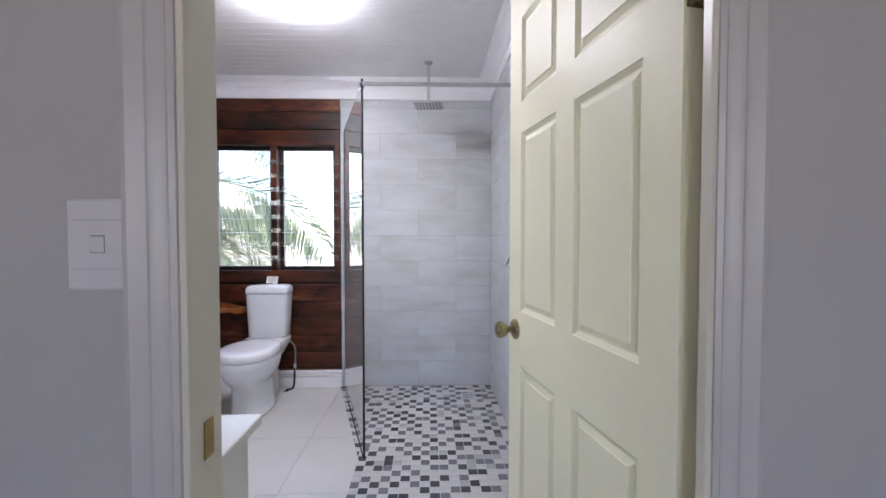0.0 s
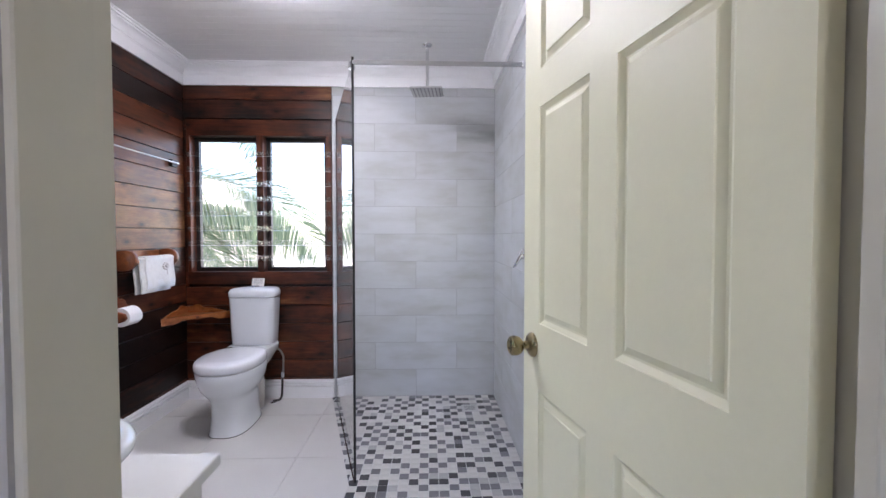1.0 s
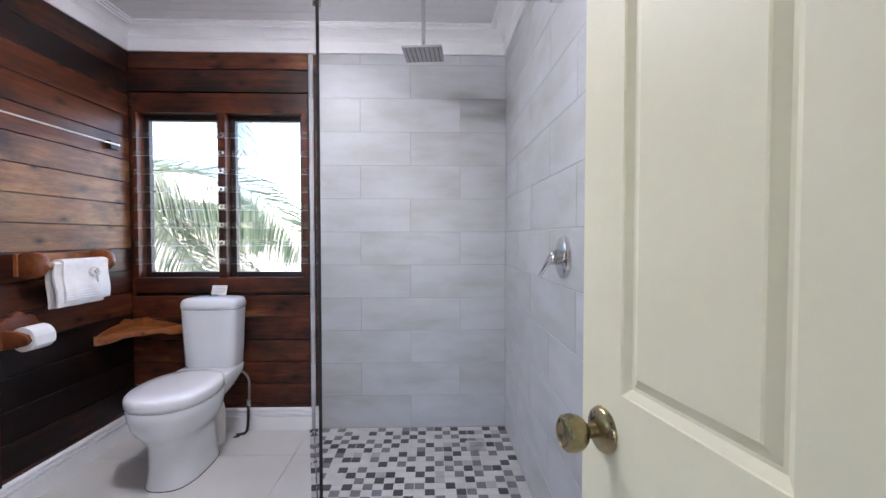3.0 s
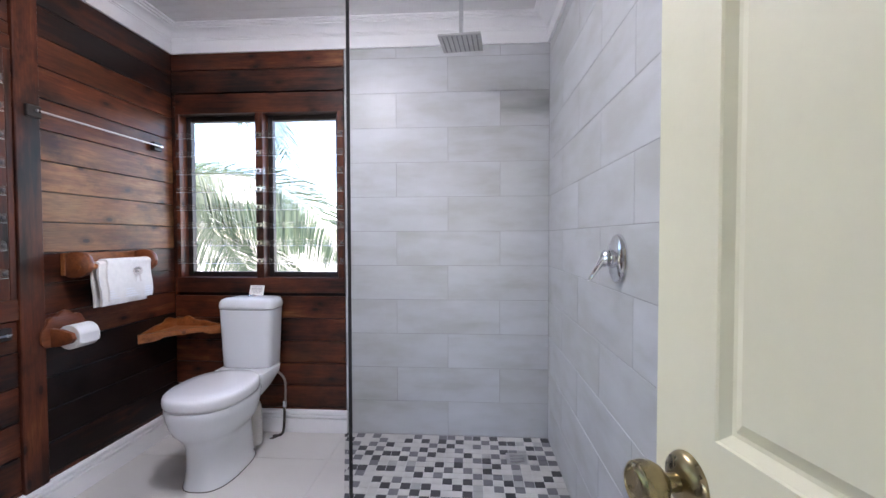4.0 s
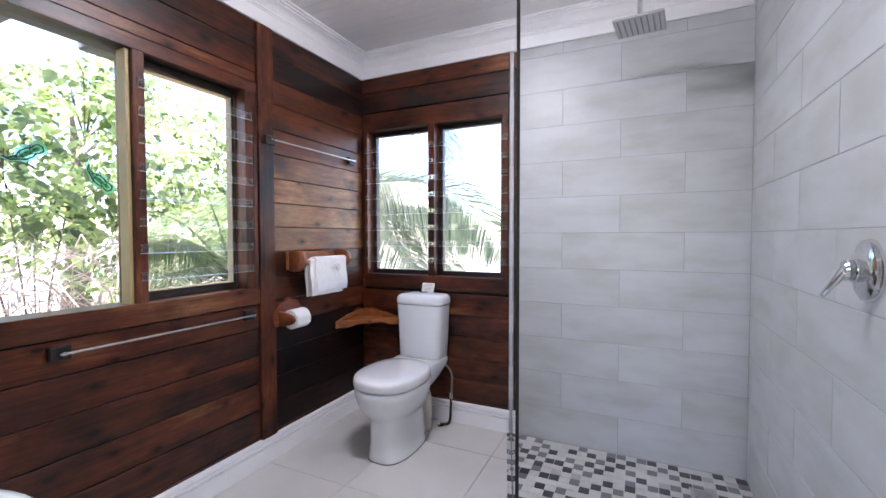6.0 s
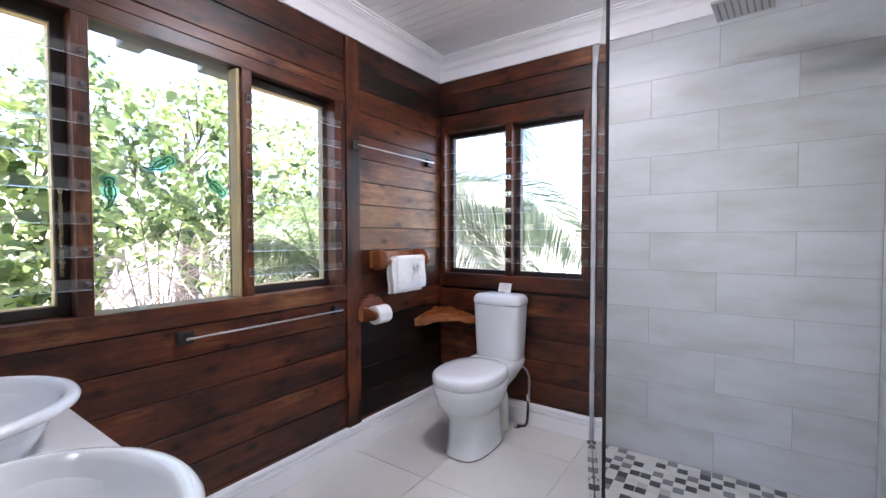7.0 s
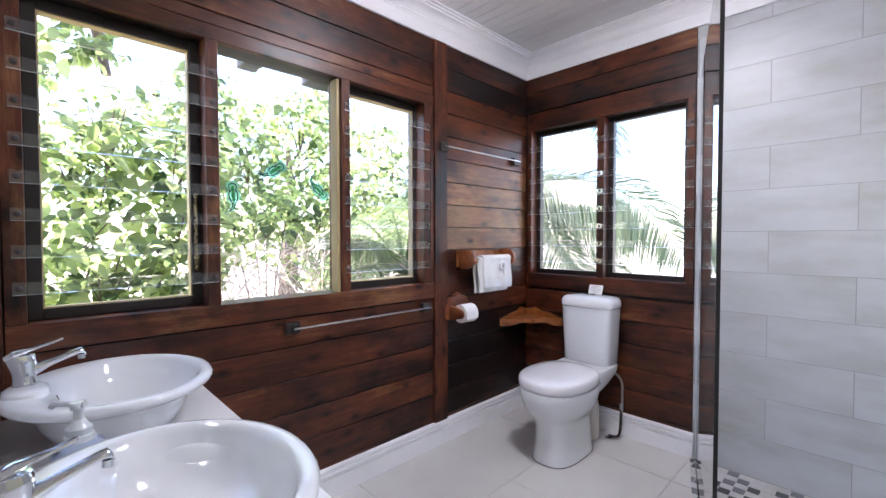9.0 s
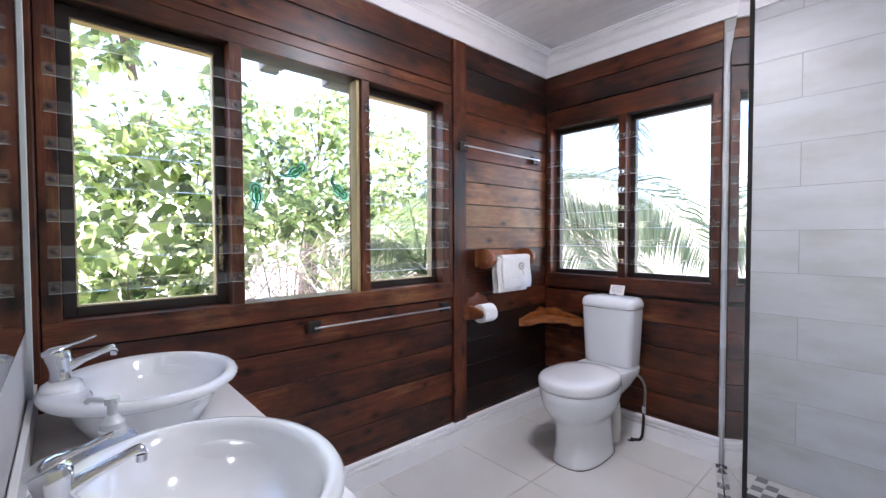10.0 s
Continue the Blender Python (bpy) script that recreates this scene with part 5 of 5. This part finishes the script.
def frond(length, lift, droop, n, rnd, bm, base, yaw, power=2):
    """One palm frond: a curved rib with narrow leaflets on both sides, its plane turned about the rib."""
    roll = rnd.choice((-1, 1)) * rnd.uniform(0.35, 0.9)
    d = Vector((math.cos(yaw), math.sin(yaw), 0))
    pts = []
    for i in range(13):
        t = i / 12
        pts.append(Vector(base) + d * (length * t * (1 - 0.12 * t)) + Vector((0, 0, lift * t - droop * t ** power)))
    tube(pts, [0.014 * (1 - 0.85 * i / 12) for i in range(13)], 5, bm)
    for i in range(n):
        t = 0.12 + 0.87 * i / n
        k = min(11, int(t * 12))
        p = pts[k].lerp(pts[k + 1], t * 12 - k)
        tan = (pts[k + 1] - pts[k]).normalized()
        side = tan.cross(Vector((0, 0, 1))).normalized()
        side = side * math.cos(roll) + side.cross(tan) * math.sin(roll)
        ll = length * 0.26 * math.sin(math.pi * min(1, 0.15 + 0.85 * t)) ** 0.42 * rnd.uniform(0.85, 1.1) + 0.05
        for s in (-1, 1):
            out = (side * s + tan * 0.75 + Vector((0, 0, rnd.uniform(-0.50, -0.12)))).normalized()
            wv = tan.cross(out).cross(out).normalized() * (0.0031 * length)
            a, b, c = p, p + out * ll * 0.5 + Vector((0, 0, -0.04 * ll)), p + out * ll + Vector((0, 0, -0.28 * ll))
            v = [bm.verts.new(q) for q in (a - wv * 0.5, a + wv * 0.5, b + wv, b - wv, c)]
            bm.faces.new((v[0], v[1], v[2], v[3]))
            bm.faces.new((v[3], v[2], v[4]))


def palm(x, y, trunk, fronds, seed, label, leaflets=150):
    t = thing("palm_tree", pose(x, y, -0.6), label, "palm tree", "palms outside")
    rnd = random.Random(seed)
    part("trunk", loft([[(r * (1 + 0.06 * math.sin(7 * z)) * math.cos(2 * math.pi * i / 14), r * math.sin(2 * math.pi * i / 14), z) for i in range(14)] for r, z in [(0.16 - 0.05 * k / 10, trunk * k / 10) for k in range(11)]]), bark, t, smooth=60)
    bm = bmesh.new()
    for yaw, length, lift, droop, *power in fronds:
        frond(length, lift, droop, leaflets, rnd, bm, (0, 0, trunk - 0.02), radians(yaw), *power)
    part("crown", bm, palm_green, t)


def tree(x, y, h, r, n, size, seed, limb=(), more=()):
    t = thing("tree", pose(x, y, -0.6), "tall leafy tree behind the shrubs", "tree", "trees outside")
    rnd = random.Random(seed)
    bm = bmesh.new()
    trunk = bend([(0, 0, 0), (0.1, 0.05, h * 0.4), (0.0, 0.1, h * 0.75), (0.05, 0, h)], 5)
    tube(trunk, [0.24 * (1 - 0.96 * i / (len(trunk) - 1)) for i in range(len(trunk))], 10, bm)
    blobs = []
    for i in range(9):
        a, z = rnd.uniform(0, 6.28), h * rnd.uniform(0.5, 1.1)
        q = Vector((math.cos(a) * r * rnd.uniform(0.4, 1), math.sin(a) * r * rnd.uniform(0.4, 1), z))
        s = Vector((0, 0.05, z * 0.7))
        tube([s, (s + q) / 2 + Vector((0, 0, 0.1)), q], [0.03, 0.02, 0.008], 6, bm)
        blobs.append((tuple(q), (rnd.uniform(0.5, 0.9), rnd.uniform(0.5, 0.9), rnd.uniform(0.35, 0.6))))
    if limb:
        p = bend(limb, 5)
        tube(p, [0.12 * (1 - 0.5 * i / (len(p) - 1)) for i in range(len(p))], 9, bm)
    part("trunk", bm, bark, t)
    leaf_cloud("crown", t, n, blobs + list(more), size, leaf_green, seed)


BUSH = "shrub with broad sunlit green leaves"
shrub(-3.9, 1.7, 2.6, [((0.0, 0.0, 1.75), (0.7, 0.6, 0.6)), ((0.3, -0.5, 1.3), (0.5, 0.5, 0.5)), ((0.2, 0.5, 1.2), (0.5, 0.5, 0.5)), ((-0.2, 0.1, 2.3), (0.45, 0.45, 0.4)), ((0.3, 0.0, 0.9), (0.6, 0.8, 0.4)), ((0.0, -0.25, 2.6), (0.35, 0.35, 0.4)), ((0.1, 0.75, 1.8), (0.4, 0.4, 0.45)), ((0.0, 0.75, 2.35), (0.40, 0.42, 0.42)), ((0.0, 0.3, 2.55), (0.35, 0.35, 0.35)), ((0.35, 0.2, 1.35), (0.45, 0.7, 0.5))], 4300, 0.098, 11, BUSH)
shrub(-4.5, 3.3, 3.0, [((0.0, 0.0, 2.0), (0.7, 0.6, 0.6)), ((0.2, -0.7, 1.75), (0.45, 0.45, 0.4)), ((0.2, 0.6, 2.1), (0.6, 0.5, 0.55)), ((0.0, -0.2, 2.6), (0.5, 0.5, 0.4)), ((0.1, 0.4, 2.95), (0.5, 0.6, 0.4)), ((0.0, -0.6, 3.0), (0.5, 0.45, 0.4)), ((-0.3, 0.9, 1.4), (0.5, 0.6, 0.4))], 5200, 0.080, 12, "tall shrub with glossy green leaves")
shrub(-5.2, 5.4, 3.0, [((0.0, 0.0, 2.1), (0.8, 0.8, 0.6)), ((0.3, -0.7, 2.5), (0.6, 0.5, 0.5)), ((0.2, 0.7, 1.8), (0.6, 0.6, 0.6)), ((0.0, 0.1, 3.0), (0.6, 0.6, 0.45))], 3300, 0.082, 13, "tall shrub with glossy green leaves")
shrub(-3.5, 0.4, 2.6, [((0.0, 0.0, 1.8), (0.5, 0.6, 0.6)), ((0.2, 0.4, 1.2), (0.4, 0.5, 0.5)), ((-0.2, -0.4, 2.3), (0.5, 0.5, 0.45))], 1500, 0.15, 14, BUSH)
shrub(-4.5, 7.4, 3.0, [((0.35, 0.0, 2.45), (0.4, 0.4, 0.4)), ((0.0, 0.2, 2.9), (0.4, 0.4, 0.35)), ((0.1, -0.3, 1.9), (0.4, 0.4, 0.4))], 1300, 0.10, 15, "tall shrub with glossy green leaves")
tree(-7.5, 1.05, 6.8, 1.9, 3000, 0.16, 21, [(0, 0, 6.0), (0, 0.7, 5.7), (0, 1.10, 5.0), (0.05, 1.28, 4.0)], [((0.5, 0.9, 4.75), (0.5, 0.5, 0.40)), ((0.2, 1.6, 5.0), (0.5, 0.5, 0.4)), ((0.4, 1.0, 4.2), (0.4, 0.5, 0.25))])
tree(-9.0, 5.5, 4.2, 1.8, 2200, 0.14, 22)
palm(-3.25, 4.15, 1.42, [(-66, 1.0, 0.95, 0.42), (-56, 1.1, 0.70, 0.35), (-48, 0.95, 0.95, 0.30), (-38, 0.9, 0.65, 0.25), (-75, 1.15, 1.15, 0.85), (-95, 1.0, 0.9, 0.8), (-60, 1.2, 0.75, 0.8), (-88, 1.05, 0.55, 0.65), (-15, 1.2, 0.9, 0.8), (90, 1.3, 1.0, 0.8), (150, 1.2, 0.9, 0.7), (200, 1.3, 0.9, 0.7)], 31, "small palm with feathery green fronds beside the window", 104)
palm(-4.1, 6.5, 2.56, [(0, 3.0, 0.05, 1.05, 4), (-4, 2.0, -0.95, 0.55), (-14, 2.1, -0.65, 0.75), (6, 2.3, -0.45, 0.9), (40, 2.4, 0.6, 1.5), (-75, 2.2, 0.2, 1.7), (90, 2.2, 0.9, 1.2), (150, 2.2, 0.8, 1.2), (210, 2.2, 0.8, 1.2)], 32, "palm with long arching fronds")
palm(-4.05, 7.0, 4.55, [(-3, 2.02, 0.30, 2.20, 3), (-9, 1.95, 0.35, 2.15, 3), (-50, 2.2, 0.9, 0.9), (35, 2.2, 0.9, 0.8), (90, 2.2, 0.5, 1.2), (160, 2.2, 0.5, 1.2), (230, 2.2, 0.5, 1.2)], 33, "taller palm with hanging fronds")


def broad_leaf_plant(x, y, leaves, seed):
    t = thing("broad_leaf_plant", pose(x, y, -0.6), "plant with a few large pale green leaves", "plant")
    rnd = random.Random(seed)
    for yaw, height, length, width in leaves:
        d = Vector((math.cos(radians(yaw)), math.sin(radians(yaw)), 0))
        side = Vector((-d.y, d.x, 0))
        top = d * 0.15 + Vector((0, 0, height))
        part("stalk", tube(bend([(0, 0, 0), tuple(d * 0.04 + Vector((0, 0, height * 0.6))), tuple(top)], 5), 0.010, 7), big_leaf_green, t)
        rows = []
        for i in range(13):
            u = i / 12
            c0 = top + d * (length * 0.55 * u) + Vector((0, 0, length * (0.75 * u - 0.45 * u * u)))
            w = width * math.sin(math.pi * min(0.995, 0.04 + 0.96 * u)) ** 0.7
            rows.append([c0 + side * (w * k) + Vector((0, 0, 0.10 * width * (abs(k) * 2 - 0.6 * (k * 2) ** 2) + rnd.uniform(-0.006, 0.006))) for k in (-0.5, -0.3, -0.04, 0.0, 0.04, 0.3, 0.5)])
        part("leaf", loft(rows, None, (False, False), False), big_leaf_green, t, smooth=60)


broad_leaf_plant(-2.78, 2.10, [(-75, 1.12, 0.62, 0.17), (60, 1.10, 0.45, 0.17), (150, 1.05, 0.5, 0.20)], 4)

twigs = thing("dry_twigs", pose(-3.35, 3.2, -0.6), "heap of dry pale twigs under the shrubs", "twigs", kind="stuff")
rt = random.Random(9)
bm = bmesh.new()
for i in range(520):
    a = Vector((rt.uniform(-0.6, 0.3), rt.uniform(-0.65, 0.75), rt.uniform(0.6, 1.75)))
    e = a + Vector((rt.uniform(-0.3, 0.3), rt.uniform(-0.35, 0.35), rt.uniform(-0.35, 0.2)))
    tube([a, (a + e) / 2 + Vector((0, 0, rt.uniform(-0.04, 0.08))), e], [0.005, 0.004, 0.0015], 4, bm)
for i in range(14):
    a = Vector((rt.uniform(-0.3, 0.2), rt.uniform(-0.4, 0.3), 0.0))
    tube([a, a + Vector((rt.uniform(-0.1, 0.1), rt.uniform(-0.1, 0.1), 0.7)), a + Vector((rt.uniform(-0.3, 0.3), rt.uniform(-0.3, 0.3), 1.4))], [0.012, 0.009, 0.004], 5, bm)
part("twig_heap", bm, twig_mat, twigs)


# ---- wall tiles ----
TH = 0.2


def wall_tiles(parent, axis, face, u0, u1, first, z1):
    """Half-bond tiles 600 x 200; first(row) gives one joint of the row."""
    k = 0
    while k * TH < z1 - 0.01:
        za, zb = k * TH, min((k + 1) * TH, z1)
        j = first(k)
        j -= math.ceil((j - u0) / 0.6) * 0.6
        u = j
        while u < u1:
            a, b = max(u, u0), min(u + 0.6, u1)
            if b - a > 0.008:
                g = 0.0012
                if axis == 0:
                    bm = box(face, face + 0.008, a + g, b - g, za + g, zb - g, 0.0008)
                else:
                    bm = box(a + g, b - g, face, face + 0.008, za + g, zb - g, 0.0008)
                part("tile", bm, banded_tile if axis == 1 and k == 9 and a > 0.1 else tile_mat, parent)
            u += 0.6
        k += 1


wall_tiles(wall_shower, 1, YB, XW, XR, lambda k: -0.138 if k % 2 == 0 else -0.438, 2.29)
wall_tiles(wall_right, 0, XR, YD + 0.01, YB, lambda k: 2.80 if k % 2 == 0 else 3.10, 2.29)

# ---- mosaic floor of the shower ----
mosaic_floor = structure("mosaic_floor", "shower floor of white, grey and charcoal mosaic chips", "floor")
part("bed", loft([[(x, y, z) for x, y in ((G1.x - EDGE + 0.001, 2.25), (XR, 2.25), (XR, YB), (G0.x - EDGE + 0.001, YB), (G1.x - EDGE + 0.001, G1.y))] for z in (-0.0035, -0.0012)]), grout, mosaic_floor)
MP = 0.0485
rm = random.Random(5)
chip_mesh = []
for m in mosaic:
    bm = box(-MP / 2 + 0.0016, MP / 2 - 0.0016, -MP / 2 + 0.0016, MP / 2 - 0.0016, -0.002, 0.0006, 0.0012)
    me = bpy.data.meshes.new("chip")
    bm.to_mesh(me)
    bm.free()
    me.materials.append(m)
    chip_mesh.append(me)
rest = [bmesh.new() for _ in mosaic]
last = {}
count = 0
ny = int((YB - 2.25) / MP)
for jj in range(ny):
    y = 2.25 + MP * (jj + 0.5)
    ii = 0
    while True:
        x = XR - MP * (ii + 0.5)
        ii += 1
        if x + MP / 2 < border(y) - EDGE + 0.004:
            break
        dark_odds = 0.08 if last.get((ii, jj - 1), 0) > 1 else 0.75
        if last.get((ii - 1, jj), 0) > 1:
            dark_odds *= 0.10 if last.get((ii - 2, jj), 0) > 1 else 0.55
        tone = (2 if rm.random() < 0.5 else 3) if rm.random() < dark_odds else (1 if rm.random() < 0.08 else 0)
        last[(ii, jj)] = tone
        if abs(x - 0.236) < 0.06 and abs(y - 3.81) < 0.06:
            continue
        if x - MP / 2 < border(y) - EDGE:
            # a chip cut along the border
            b = MP / 2 - 0.0016
            low, high = (G1.x - EDGE, G1.y), (G0.x - EDGE, G0.y)
            if y <= G1.y:
                low, high = (G1.x - EDGE, 0.0), (G1.x - EDGE, 5.0)
            cut = clip_poly([(x - b, y - b), (x + b, y - b), (x + b, y + b), (x - b, y + b)], high, low)
            if len(cut) >= 3:
                loft([[(u, v, z) for u, v in cut] for z in (-0.002, 0.0006)], rest[tone])
        elif 2.6 < y and count < 300:
            o = new("chip", chip_mesh[tone])
            o.parent = mosaic_floor
            o.location = (x, y, 0)
            count += 1
        else:
            b = MP / 2 - 0.0016
            box(x - b, x + b, y - b, y + b, -0.002, 0.0006, bm=rest[tone])
for m, bm in zip(mosaic, rest):
    tagged(part("chips", bm, m, mosaic_floor), kind="stuff")
